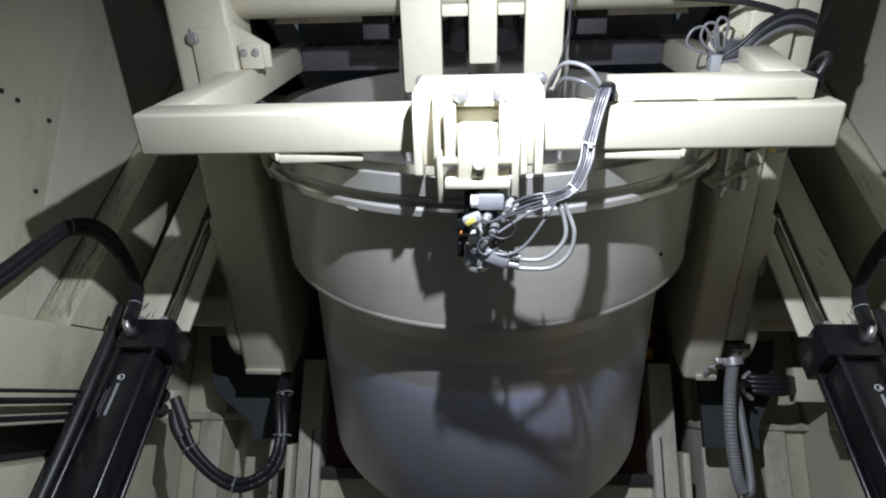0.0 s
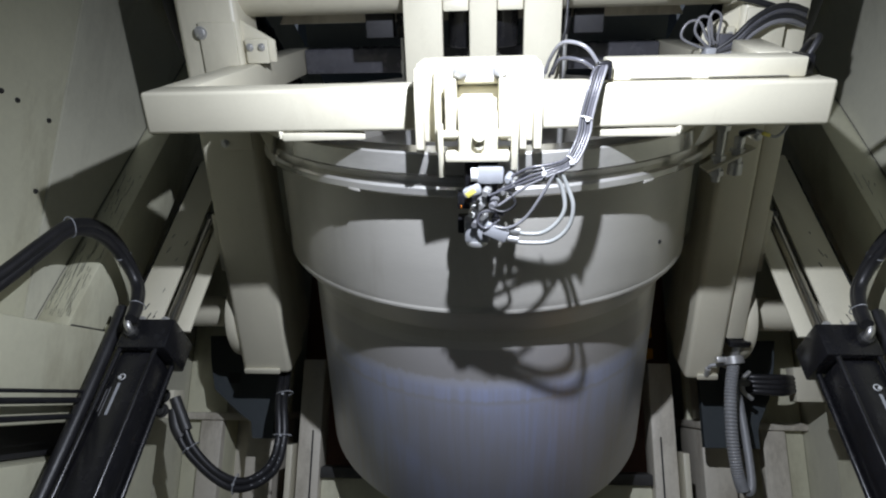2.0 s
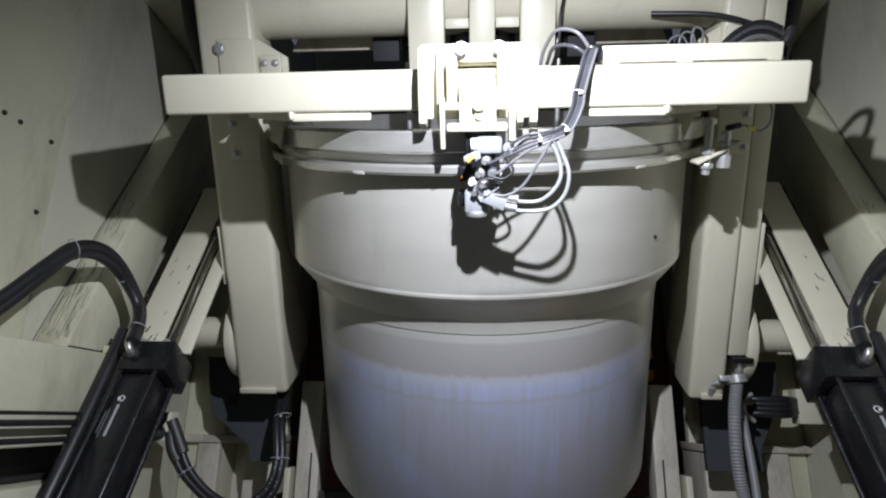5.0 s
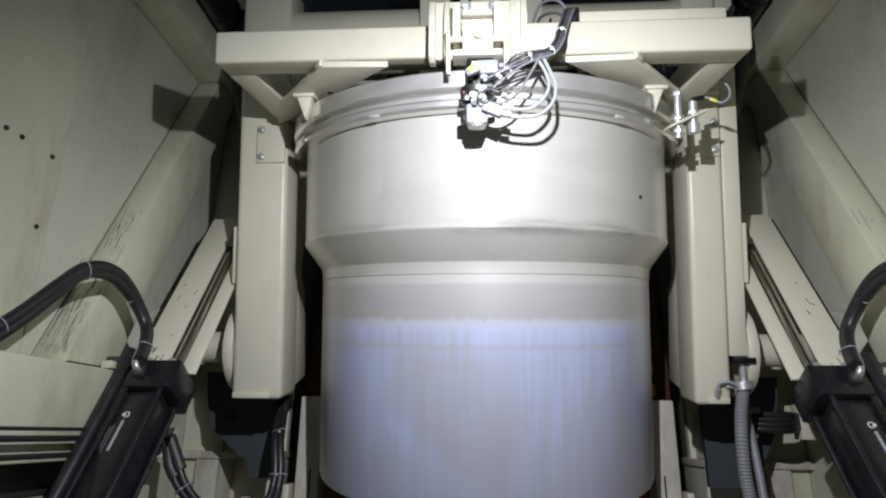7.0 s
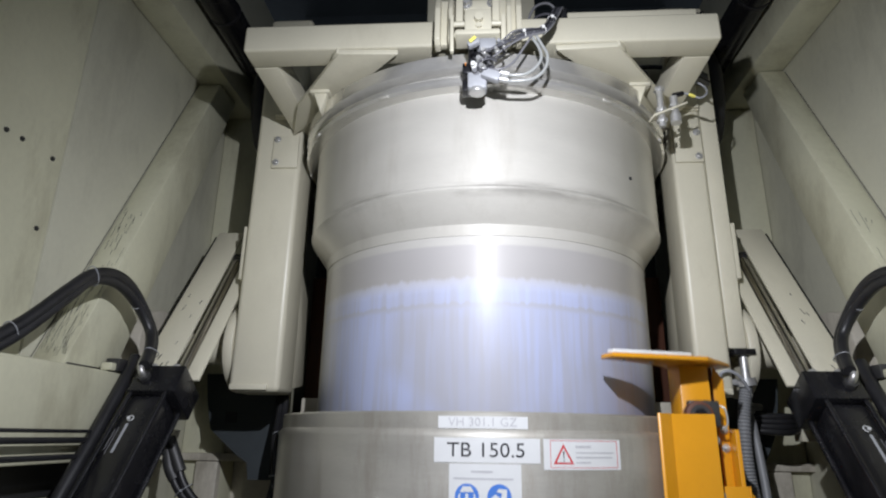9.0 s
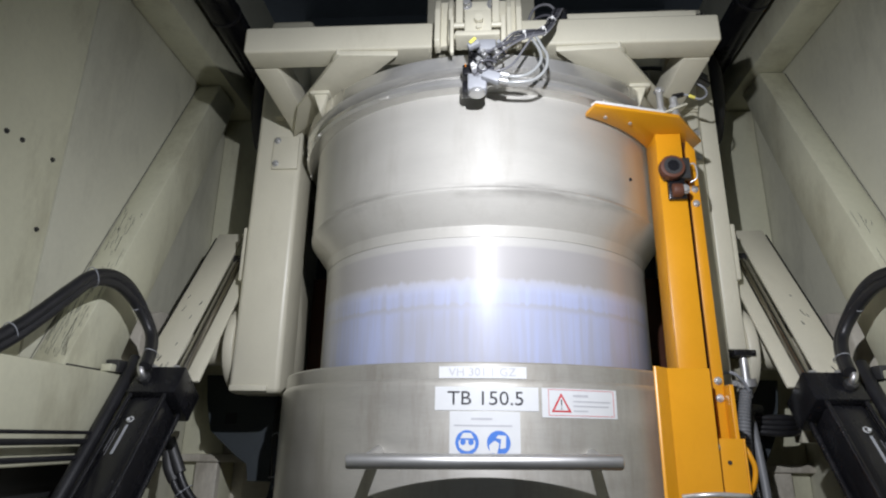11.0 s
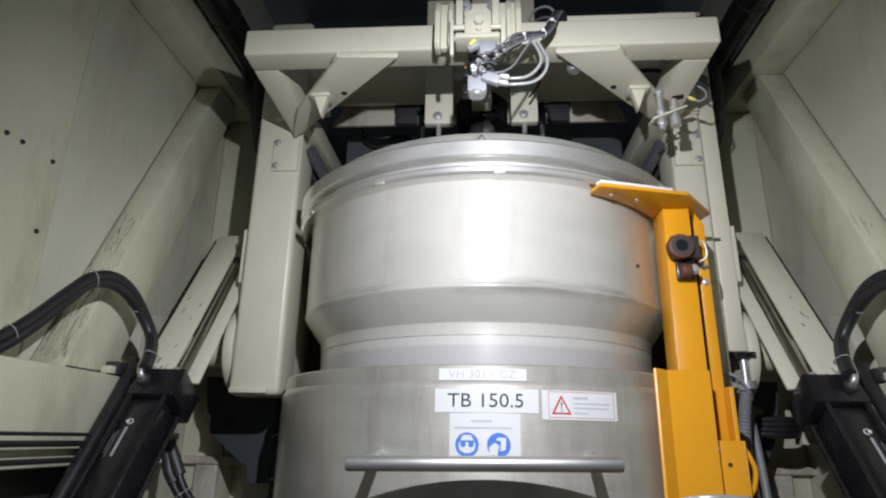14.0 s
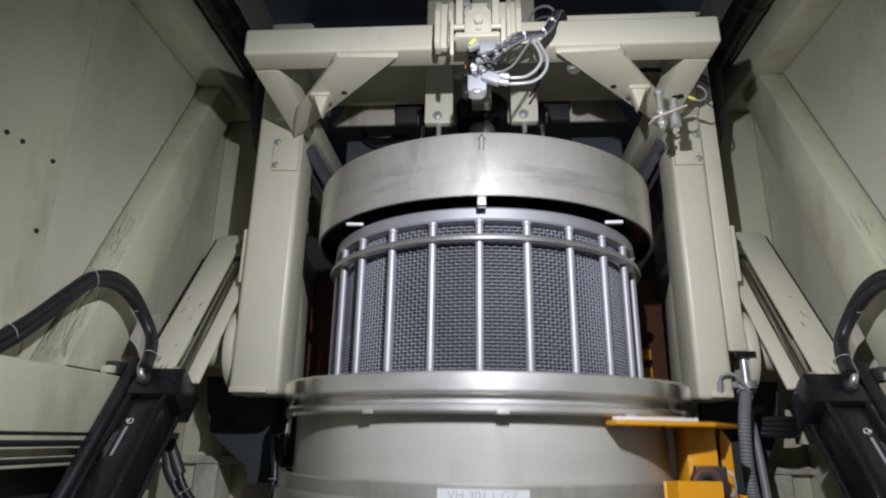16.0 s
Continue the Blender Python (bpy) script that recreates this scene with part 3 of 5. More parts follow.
    part("tray_slot", box(0.22, 0.31, 1.1338, 1.136, 2.4865, 2.4880, 0.0), STEEL_DARK, F)
    part("tray_slot", box(0.335, 0.45, 1.1338, 1.136, 2.4865, 2.4880, 0.0), STEEL_DARK, F)
    part("side_tray", beam((0.46, 1.21, 2.50), (0.515, 1.47, 2.50), 0.055, 0.028, bevel=0.003), CREAM, F)
    part("tray_end", box(0.478, 0.492, 1.15, 1.20, 2.486, 2.515, 0.002), BLACK, F)
    # stop bolt and proximity switch
    stop = part("stop_bracket", beam((0.392, 1.257, 2.310), (0.474, 1.268, 2.348), 0.034, 0.005, bevel=0.001), CREAM, F)
    stop_bolt = rod((0.416, 1.257, 2.288), (0.416, 1.257, 2.392), 0.0075)
    for z in (2.299, 2.3265, 2.380):
        bolt((0.416, 1.257, z), (0, 0, 1), 0.0125, 0.009, stop_bolt, False)
    part("stop_bolt", stop_bolt, ZINC, stop)
    part("switch", rod((0.449, 1.262, 2.318), (0.449, 1.262, 2.368), 0.009, rod((0.449, 1.262, 2.300), (0.449, 1.262, 2.322), 0.0125, rod((0.449, 1.262, 2.340), (0.449, 1.262, 2.347), 0.0135, seg=6))), ZINC, stop)
    part("switch_plug", beam((0.446, 1.262, 2.372), (0.474, 1.262, 2.378), 0.011, 0.011), BLACK, stop)
    part("switch_tag", beam((0.484, 1.260, 2.374), (0.500, 1.263, 2.3685), 0.007, 0.007), YELLOW, stop)
    part("switch_cable", tube([(0.474, 1.262, 2.378), (0.490, 1.262, 2.374), (0.510, 1.264, 2.366), (0.530, 1.272, 2.382), (0.536, 1.292, 2.412), (0.520, 1.302, 2.432), (0.500, 1.302, 2.420)], 0.0025), GREY, stop)
    # cables at the end of the tray and along the pipe
    conn = part("junction", box(0.432, 0.452, 1.44, 1.47, 2.468, 2.500, 0.003), GREY, F)
    part("plug", box(0.458, 0.484, 1.45, 1.475, 2.485, 2.525, 0.003), CABLE, conn)
    for k in range(3):
        o = 0.010 * k
        part("cable", tube([(0.442, 1.455, 2.498), (0.420 + o, 1.45, 2.502 + o * .5), (0.385 + o * 2.4, 1.45, 2.520 + o), (0.392 + o * 2.3, 1.45, 2.545 + o), (0.415 + o * 2, 1.45, 2.548 + o * .4), (0.436 + o, 1.455, 2.515), (0.452 + o, 1.46, 2.505)], 0.0026), AIR_GREY, conn)
    for k in range(4):
        o = 0.009 * k
        part("cable", tube([(0.455, 1.455, 2.486 + o * .3), (0.487, 1.45, 2.492 + o), (0.515, 1.45, 2.522 + o), (0.551, 1.455, 2.542 + o), (0.585, 1.46, 2.545 + o), (0.622, 1.475, 2.535 + o)], 0.0055), (AIR_GREY, RUBBER, CABLE, RUBBER)[k], F)
    part("cable", tube([(0.36, 1.50, 2.60), (0.47, 1.47, 2.592), (0.544, 1.465, 2.575), (0.59, 1.465, 2.555), (0.625, 1.475, 2.54)], 0.006), RUBBER, F)
    part("cable", tube([(0.485, 1.17, 2.50), (0.505, 1.18, 2.535), (0.515, 1.22, 2.53), (0.52, 1.26, 2.50)], 0.005), RUBBER, F)
    part("cable", tube([(0.175, 1.46, 2.66), (0.162, 1.44, 2.60), (0.158, 1.43, 2.54), (0.14, 1.40, 2.49), (0.125, 1.38, 2.46)], 0.003), RUBBER, F)
    for k, (ya, za) in enumerate(((1.86, 2.60), (1.88, 2.605), (1.90, 2.59))):
        part("cable", tube([(-0.43, ya, za + 0.05), (-0.41, ya, za + 0.02), (-0.36, ya - 0.01, za), (-0.28, ya, za + 0.012), (-0.20, ya + 0.02, za + 0.005), (-0.165, ya, za + 0.03)], 0.005), RUBBER, F)


build_frame()

# ---- lock with sensors and air hoses at the middle of the beam ----
sensor = thing("locking_unit", "cream bracket with pneumatic lock, sensors and air hoses", "actuator", PIVOT)


def build_sensor():
    S = sensor
    for x0, x1, z0, z1 in ((-0.098, -0.039, 2.405, 2.520), (0.024, 0.084, 2.405, 2.520), (-0.0385, 0.0235, 2.492, 2.520), (-0.0385, 0.0235, 2.405, 2.466)):
        part("clamp_plate", box(x0, x1, 1.092, 1.1105, z0, z1, 0.003), CREAM, S)
    part("clamp_top", box(-0.098, 0.084, 1.112, 1.19, 2.486, 2.520, 0.005), CREAM, S)
    for x, w in ((-0.094, 0.006), (-0.066, 0.005), (0.058, 0.005), (0.079, 0.006)):
        part("rib", prism([(1.099, 2.515), (1.080, 2.515), (1.066, 2.48), (1.062, 2.40), (1.075, 2.392), (1.099, 2.392)], "x", x - w, x + w, bevel=0.002), CREAM, S)
    for x in (-0.047, 0.030):
        part("clevis", box(x - 0.008, x + 0.008, 1.055, 1.094, 2.425, 2.500, 0.003), CREAM, S)
        part("bolt", bolt((-0.033 if x < 0 else 0.025, 1.0925, 2.510), (0, -1, 0), 0.0098, 0.014), ZINC, S)
        part("link_pin", rod((x - 0.011, 1.052, 2.425), (x + 0.011, 1.052, 2.425), 0.006), CREAM, S)
    part("carriage", box(-0.036, 0.021, 1.042, 1.084, 2.398, 2.456, 0.004), CREAM, S)
    part("carriage_foot", box(-0.055, 0.038, 1.035, 1.086, 2.388, 2.400, 0.003), CREAM, S)
    part("side_plate", prism([(1.040, 2.44), (1.06, 2.44), (1.065, 2.36), (1.052, 2.36)], "x", -0.066, -0.058, bevel=0.002), CREAM, S)
    part("side_plate", prism([(1.040, 2.44), (1.06, 2.44), (1.065, 2.372), (1.048, 2.372)], "x", 0.040, 0.050, bevel=0.002), CREAM, S)
    part("spring_seat", rod((-0.006, 1.030, 2.428), (-0.006, 1.042, 2.428), 0.009, rod((-0.006, 1.036, 2.412), (-0.006, 1.042, 2.412), 0.006)), CREAM, S)
    # black plunger housing and valves
    part("plunger_housing", box(-0.028, 0.022, 1.050, 1.090, 2.32, 2.389, 0.004), BLACK, S)
    for z in (2.285, 2.325):
        part("guide_block", box(-0.040, -0.020, 1.055, 1.085, z - 0.016, z + 0.008, 0.003), BLACK, S)
    valve = part("valve", box(-0.010, 0.030, 1.036, 1.058, 2.354, 2.380, 0.005), GREY, S)
    part("valve_cap", rod((-0.018, 1.042, 2.368), (-0.008, 1.042, 2.368), 0.010), WHITE, valve)
    part("sensor_body", beam((-0.028, 1.018, 2.346), (-0.004, 1.016, 2.356), 0.016, 0.014, bevel=0.004), GREY, S)
    part("tag", beam((-0.024, 1.005, 2.347), (-0.012, 1.003, 2.357), 0.002, 0.0075, bevel=0.0008), YELLOW, S)
    led = bpy.data.materials.new("orange indicator light")
    led.use_nodes = True
    led.node_tree.nodes["Principled BSDF"].inputs["Base Color"].default_value = (0.8, 0.25, 0.02, 1)
    led.node_tree.nodes["Principled BSDF"].inputs["Emission Color"].default_value = (1, 0.35, 0.03, 1)
    led.node_tree.nodes["Principled BSDF"].inputs["Emission Strength"].default_value = 0.3
    part("indicator_light", rod((-0.033, 1.036, 2.319), (-0.033, 1.044, 2.319), 0.0011), led, S, "small orange indicator light")
    fits = ((-0.005, 2.325, 0.0075, ZINC), (0.014, 2.325, 0.007, AIR_GREY), (0.000, 2.308, 0.007, ZINC), (0.018, 2.303, 0.0065, BLACK), (0.004, 2.344, 0.0065, ZINC),
            (0.036, 2.364, 0.006, GREY), (0.044, 2.357, 0.005, ZINC), (-0.016, 2.312, 0.0068, WHITE), (-0.012, 2.296, 0.007, AIR_GREY), (0.030, 2.346, 0.005, ZINC), (-0.022, 2.345, 0.005, BLACK))
    for x, z, r, m in fits:
        part("fitting", rod((x, 1.032, z), (x + 0.004, 1.052, z), r, rod((x - 0.002, 1.024, z - 0.001), (x, 1.032, z), r * 0.66), seg=14, bevel=0.001), m, S)
    part("bracket_tongue", beam((-0.012, 1.036, 2.318), (-0.010, 1.036, 2.285), 0.018, 0.004, bevel=0.001, up=(0, 1, 0)), ZINC, S)
    part("solenoid", box(-0.029, 0.010, 1.034, 1.066, 2.261, 2.298, 0.005), GREY, S)
    part("solenoid_cap", rod((-0.010, 1.047, 2.255), (-0.010, 1.047, 2.264), 0.0165, bevel=0.002), ZINC, S)
    part("flow_block", beam((0.002, 1.030, 2.291), (0.036, 1.028, 2.276), 0.019, 0.020, bevel=0.003), GREY, S)
    for x, z in ((0.043, 2.288), (0.041, 2.274)):
        part("push_fitting", rod((x - 0.006, 1.026, z), (x + 0.010, 1.026, z - 0.003), 0.0065), ZINC, S)
    # white loops
    part("air_hose", tube([(0.046, 1.026, 2.284), (0.062, 1.025, 2.281), (0.087, 1.024, 2.283), (0.107, 1.024, 2.298), (0.118, 1.025, 2.320), (0.114, 1.03, 2.348), (0.100, 1.03, 2.374)], 0.0032), PNEU, S)
    part("air_hose", tube([(0.044, 1.026, 2.270), (0.060, 1.024, 2.267), (0.100, 1.022, 2.270), (0.124, 1.022, 2.292), (0.130, 1.024, 2.324), (0.121, 1.03, 2.352), (0.108, 1.03, 2.380)], 0.0032), PNEU, S)
    # bundle that comes from the tray
    for k in range(5):
        o, m = 0.0040 * (k - 2), (CABLE, RUBBER, CABLE, CABLE, AIR_GREY)[k]
        ends = ((0.040, 1.034, 2.366), (0.046, 1.034, 2.358), (0.020, 1.028, 2.346), (0.008, 1.028, 2.340), (0.022, 1.026, 2.325))[k]
        part("hose", tube([(0.182, 1.128, 2.508), (0.170 + o, 1.108, 2.505), (0.158 + o, 1.090, 2.472), (0.148 + o, 1.068, 2.443), (0.142 + o, 1.05, 2.420), (0.124 + o * .8, 1.032, 2.390 - o * .5), (0.095, 1.024, 2.379 - o), (0.064, 1.024, 2.369 - o * 1.6), ends], 0.0022), m, S)
    part("hose", tube([(0.106, 1.026, 2.382), (0.084, 1.022, 2.342), (0.060, 1.022, 2.306), (0.034, 1.020, 2.292), (0.006, 1.024, 2.296)], 0.0024), AIR_GREY, S)
    part("hose", tube([(0.035, 1.028, 2.350), (0.046, 1.022, 2.330), (0.030, 1.02, 2.318), (0.010, 1.022, 2.322)], 0.0022), RUBBER, S)
    part("hose", tube([(0.024, 1.026, 2.303), (0.004, 1.020, 2.292), (-0.008, 1.022, 2.300), (-0.004, 1.024, 2.314), (0.014, 1.022, 2.318), (0.030, 1.022, 2.312)], 0.002), CABLE, S)
    part("hose", tube([(0.175, 1.13, 2.505), (0.15, 1.13, 2.535), (0.12, 1.15, 2.54), (0.105, 1.18, 2.515), (0.10, 1.20, 2.49)], 0.003), AIR_GREY, S)
    part("hose", tube([(0.17, 1.135, 2.50), (0.145, 1.14, 2.515), (0.118, 1.16, 2.515), (0.11, 1.19, 2.49)], 0.003), CABLE, S)
    part("hose_end", box(0.168, 0.190, 1.118, 1.14, 2.488, 2.515, 0.003), BLACK, S)
    for p, way in (((0.148, 1.068, 2.443), (0.3, 0.3, 1)), ((0.124, 1.032, 2.390), (1, 0.5, 0.8)), ((0.085, 1.024, 2.376), (1, 0.2, 0.3))):
        part("cable_tie", tie(p, way, 0.0088, thick=0.0009), WHITE, S)


build_sensor()

# ---- lid and basket (stay with the frame) ----
lid = thing("lid_drum", "short brushed steel lid drum with stains and shade painted underneath", "lid", PIVOT)
part("shell", lathe([(0.02, 2.235), (0.43, 2.235), (0.447, 2.228), (0.45, 2.218), (0.45, 2.086), (0.449, 2.083), (0.443, 2.083), (0.443, 2.11), (0.02, 2.11)], 0, AX), LID_STEEL, lid)
# black disc under the steel bottom, painting the shade above the basket
part("underside_shade", lathe([(0.01, 2.109), (0.442, 2.109), (0.442, 2.09)], 0, AX), BLACK, lid)
part("key_block", box(-0.011, 0.008, 1.147, 1.17, 2.062, 2.085, 0.002), ZINC, lid)
for s in (-1, 1):
    part("tab", box(s * 0.30 - 0.02, s * 0.30 + 0.02, 1.30, 1.31, 2.075, 2.082, 0.001), WHITE, lid)
for x in (-0.165, 0.163):
    part("stud", rod((x, 1.30, 2.235), (x, 1.30, 2.252), 0.008), ZINC, lid)
mark = box(-0.0065, -0.0048, 1.1425, 1.1437, 2.185, 2.214, 0)
box(0.0028, 0.0045, 1.1425, 1.1437, 2.185, 2.214, 0, mark)
prism([(-0.012, 2.206), (-0.001, 2.224), (0.010, 2.206), (-0.001, 2.220)], "y", 1.1425, 1.1437, mark)
part("arrow_mark", mark, INK, lid)

basket = thing("strainer_basket", "steel strainer basket of woven wire with upright rods", "basket", PIVOT)
part("top_ring", lathe([(0.36, 2.077), (0.394, 2.077), (0.399, 2.072), (0.401, 2.050), (0.398, 2.046), (0.36, 2.046)], 0, AX, close=True), ROD, basket)
part("hoop", lathe([(0.388, 2.011), (0.411, 2.011), (0.413, 2.006), (0.411, 2.000), (0.388, 2.000)], 0, AX, close=True), STEEL_SAT, basket)
part("bottom_ring", lathe([(0.36, 1.56), (0.40, 1.56), (0.40, 1.53), (0.36, 1.53)], 0, AX, close=True), STEEL_SAT, basket)
# added dark cylinder: the shade seen through the wire cloth, put in as colour
part("shade_core", lathe([(0.362, 1.55), (0.362, 2.05)], 0, AX), PIT, basket)
for i in range(24):
    a = 2 * math.pi * i / 24 - 0.018
    x, y = 0.391 * math.sin(a), AX - 0.391 * math.cos(a)
    part("rod", rod((x, y, 1.55), (x, y, 2.047), 0.0088, rod((x, y, 2.040), (x, y, 2.047), 0.011, seg=14), seg=14), ROD, basket)


def wire_mesh():
    """Woven wire: straight uprights, and level wires that pass in and out of them."""
    n, rows, r = 240, 66, 0.373
    zs = np.linspace(1.555, 2.048, rows)
    verts, faces = [], []
    dark = []
    def strand(pts, u, v, loop, warp):
        base, m = len(verts), len(pts)
        for p, a, b in zip(pts, u, v):
            for c, d in ((1, 0), (-0.5, 0.87), (-0.5, -0.87)):
                verts.append(tuple(p + 0.0016 * (c * a + d * b)))
        for i in range(m if loop else m - 1):
            j = (i + 1) % m
            for k in range(3):
                faces.append((base + i * 3 + k, base + i * 3 + (k + 1) % 3, base + j * 3 + (k + 1) % 3, base + j * 3 + k))
                dark.append(warp)
    ang = np.arange(n) * 2 * np.pi / n
    out = np.stack([np.sin(ang), -np.cos(ang), 0 * ang], 1)
    side = np.stack([np.cos(ang), np.sin(ang), 0 * ang], 1)
    up = np.array([0, 0, 1.0])
    mid = np.array([0, AX, 0]) - np.array(PIVOT)
    for i in range(n):
        pts = np.stack([mid + out[i] * (r - 0.0008) + up * z for z in (zs[0], zs[-1])])
        strand(pts, [out[i]] * 2, [side[i]] * 2, False, 1)
    wave = np.where(np.arange(n) % 2 == 0, 1.0, -1.0)
    for k, z in enumerate(zs):
        rr = r + 0.0032 * wave * (1 if k % 2 else -1)
        strand(mid + out * rr[:, None] + up * z, out, [up] * n, True, 0)
    me = bpy.data.meshes.new("wire_mesh")
    me.from_pydata(verts, [], faces)
    me.materials.append(WIRE)
    me.materials.append(WARP)
    me.polygons.foreach_set("material_index", dark)
    ob = new("wire_mesh", me)
    ob.parent = basket
    tagged(ob, "woven steel wire cloth", kind="stuff")


wire_mesh()

# ---- vessel ----
vessel = thing("vessel", "stainless steel drum vessel with a lilac dried film", "vessel", PIVOT)
SHELL = smudge(STEEL.copy(), 0.248, 0.292, 0.5)
smudge(LID_STEEL, 0.275, 0.36, 0.6)
FILM = film_steel("steel with lilac film", 1.907 - PIVOT[2])
part("rim", lathe([(0.455, 2.386), (0.497, 2.386), (0.5, 2.383), (0.5, 2.352), (0.494, 2.347), (0.477, 2.345), (0.477, 2.332), (0.494, 2.330), (0.498, 2.326), (0.498, 2.316), (0.492, 2.311), (0.462, 2.310), (0.455, 2.310)], 0, AX, 128, close=True), RIM_STEEL, vessel)
part("upper_shell", lathe([(0.466, 2.311), (0.466, 2.093), (0.4674, 2.089), (0.4674, 2.085), (0.465, 2.080), (0.428, 2.029), (0.424, 2.022), (0.4222, 2.010), (0.4222, 1.998), (0.416, 1.998), (0.416, 2.015), (0.458, 2.085), (0.458, 2.311)], 0, AX, 128), SHELL, vessel, angle=12)
part("lower_shell", lathe([(0.4205, 2.0), (0.4205, 1.53), (0.418, 1.524), (0.41, 1.522), (0.405, 1.60), (0.0, 1.62)], 0, AX, 128), FILM, vessel)
for i in range(12):
    a = radians(-90 + i * 30 + 4)
    x, y = 0.4955 * math.sin(a), AX - 0.4955 * math.cos(a)
    part("weld_tab", beam((x - 0.012 * math.cos(a), y - 0.012 * math.sin(a), 2.3135), (x + 0.012 * math.cos(a), y + 0.012 * math.sin(a), 2.3135), 0.006, 0.007, bevel=0.002), STEEL, vessel)
part("pin_hole", rod((0.335, 1.27, 2.165), (0.336, 1.268, 2.165), 0.004), PIT, vessel)

# ---- container on the lift ----
container = thing("container", "brushed steel transport container with labels and bar handle", "container", (0, AX, 1.0))
CR = 0.505
part("shell", lathe([(0.47, 0.8), (0.505, 0.8), (0.505, 1.688), (0.503, 1.696), (0.4975, 1.702), (0.4975, 1.729), (0.495, 1.732), (0.486, 1.732), (0.47, 1.70)], 0, AX, 128), STEEL_WORN, container)
bar = part("handle", rod((-0.228, 1.034, 1.560), (0.224, 1.034, 1.566), 0.0125, bevel=0.004), STEEL_SAT, container)
for x in (-0.19, 0.19):
    part("handle_stud", rod((x, 1.036, 1.565), (x, 1.132, 1.575), 0.010), STEEL_SAT, bar)


def patch(name, x0, x1, z0, z1, r, mat, parent, label=""):
    """A thin sheet that follows the round wall."""
    bm = bmesh.new()
    n = 14
    for k in range(n):
        for p, q in ((k, k + 1),):
            a0, a1 = (x0 + (x1 - x0) * p / n) / CR, (x0 + (x1 - x0) * q / n) / CR
            ring = [bm.verts.new((rr * math.sin(a), AX - rr * math.cos(a), z)) for rr in (r, r - 0.0006) for a, z in ((a0, z0), (a1, z0), (a1, z1), (a0, z1))]
            bm.faces.new(ring[:4])
            for i in range(4):
                if (i == 1 and k < n - 1) or (i == 3 and k > 0):
                    continue
                bm.faces.new((ring[i], ring[4 + i], ring[4 + (i + 1) % 4], ring[(i + 1) % 4]))
    bmesh.ops.remove_doubles(bm, verts=bm.verts, dist=1e-6)
    bmesh.ops.recalc_face_normals(bm, faces=bm.faces[:])
    return part(name, bm, mat, parent, label)


def lettering(name, words, x, z, size, r, mat, parent, wide=1.1):
    """Words in the built-in font, laid on the round wall, centred on x, z."""
    cu = bpy.data.curves.new(name, "FONT")
    cu.body, cu.size, cu.align_x, cu.align_y, cu.resolution_u = words, size, "CENTER", "CENTER", 3
    ob = bpy.data.objects.new(name, cu)
    scene.collection.objects.link(ob)
    me = ob.to_mesh()
    bm = bmesh.new()
    bm.from_mesh(me)
    ob.to_mesh_clear()
    bpy.data.objects.remove(ob)
    for v in bm.verts:
        a = (x + v.co.x * wide) / CR
        v.co = (r * math.sin(a), AX - r * math.cos(a), z + v.co.y)
    return part(name, bm, mat, parent)


def disc_patch(name, x, z, rad, r, mat, parent, pts=None):
    bm = bmesh.new()
    pts = pts or [(rad * math.cos(2 * math.pi * k / 32), rad * math.sin(2 * math.pi * k / 32)) for k in range(32)]
    bm.faces.new([bm.verts.new((r * math.sin((x + u) / CR), AX - r * math.cos((x + u) / CR), z + v)) for u, v in pts])
    return part(name, bm, mat, parent)


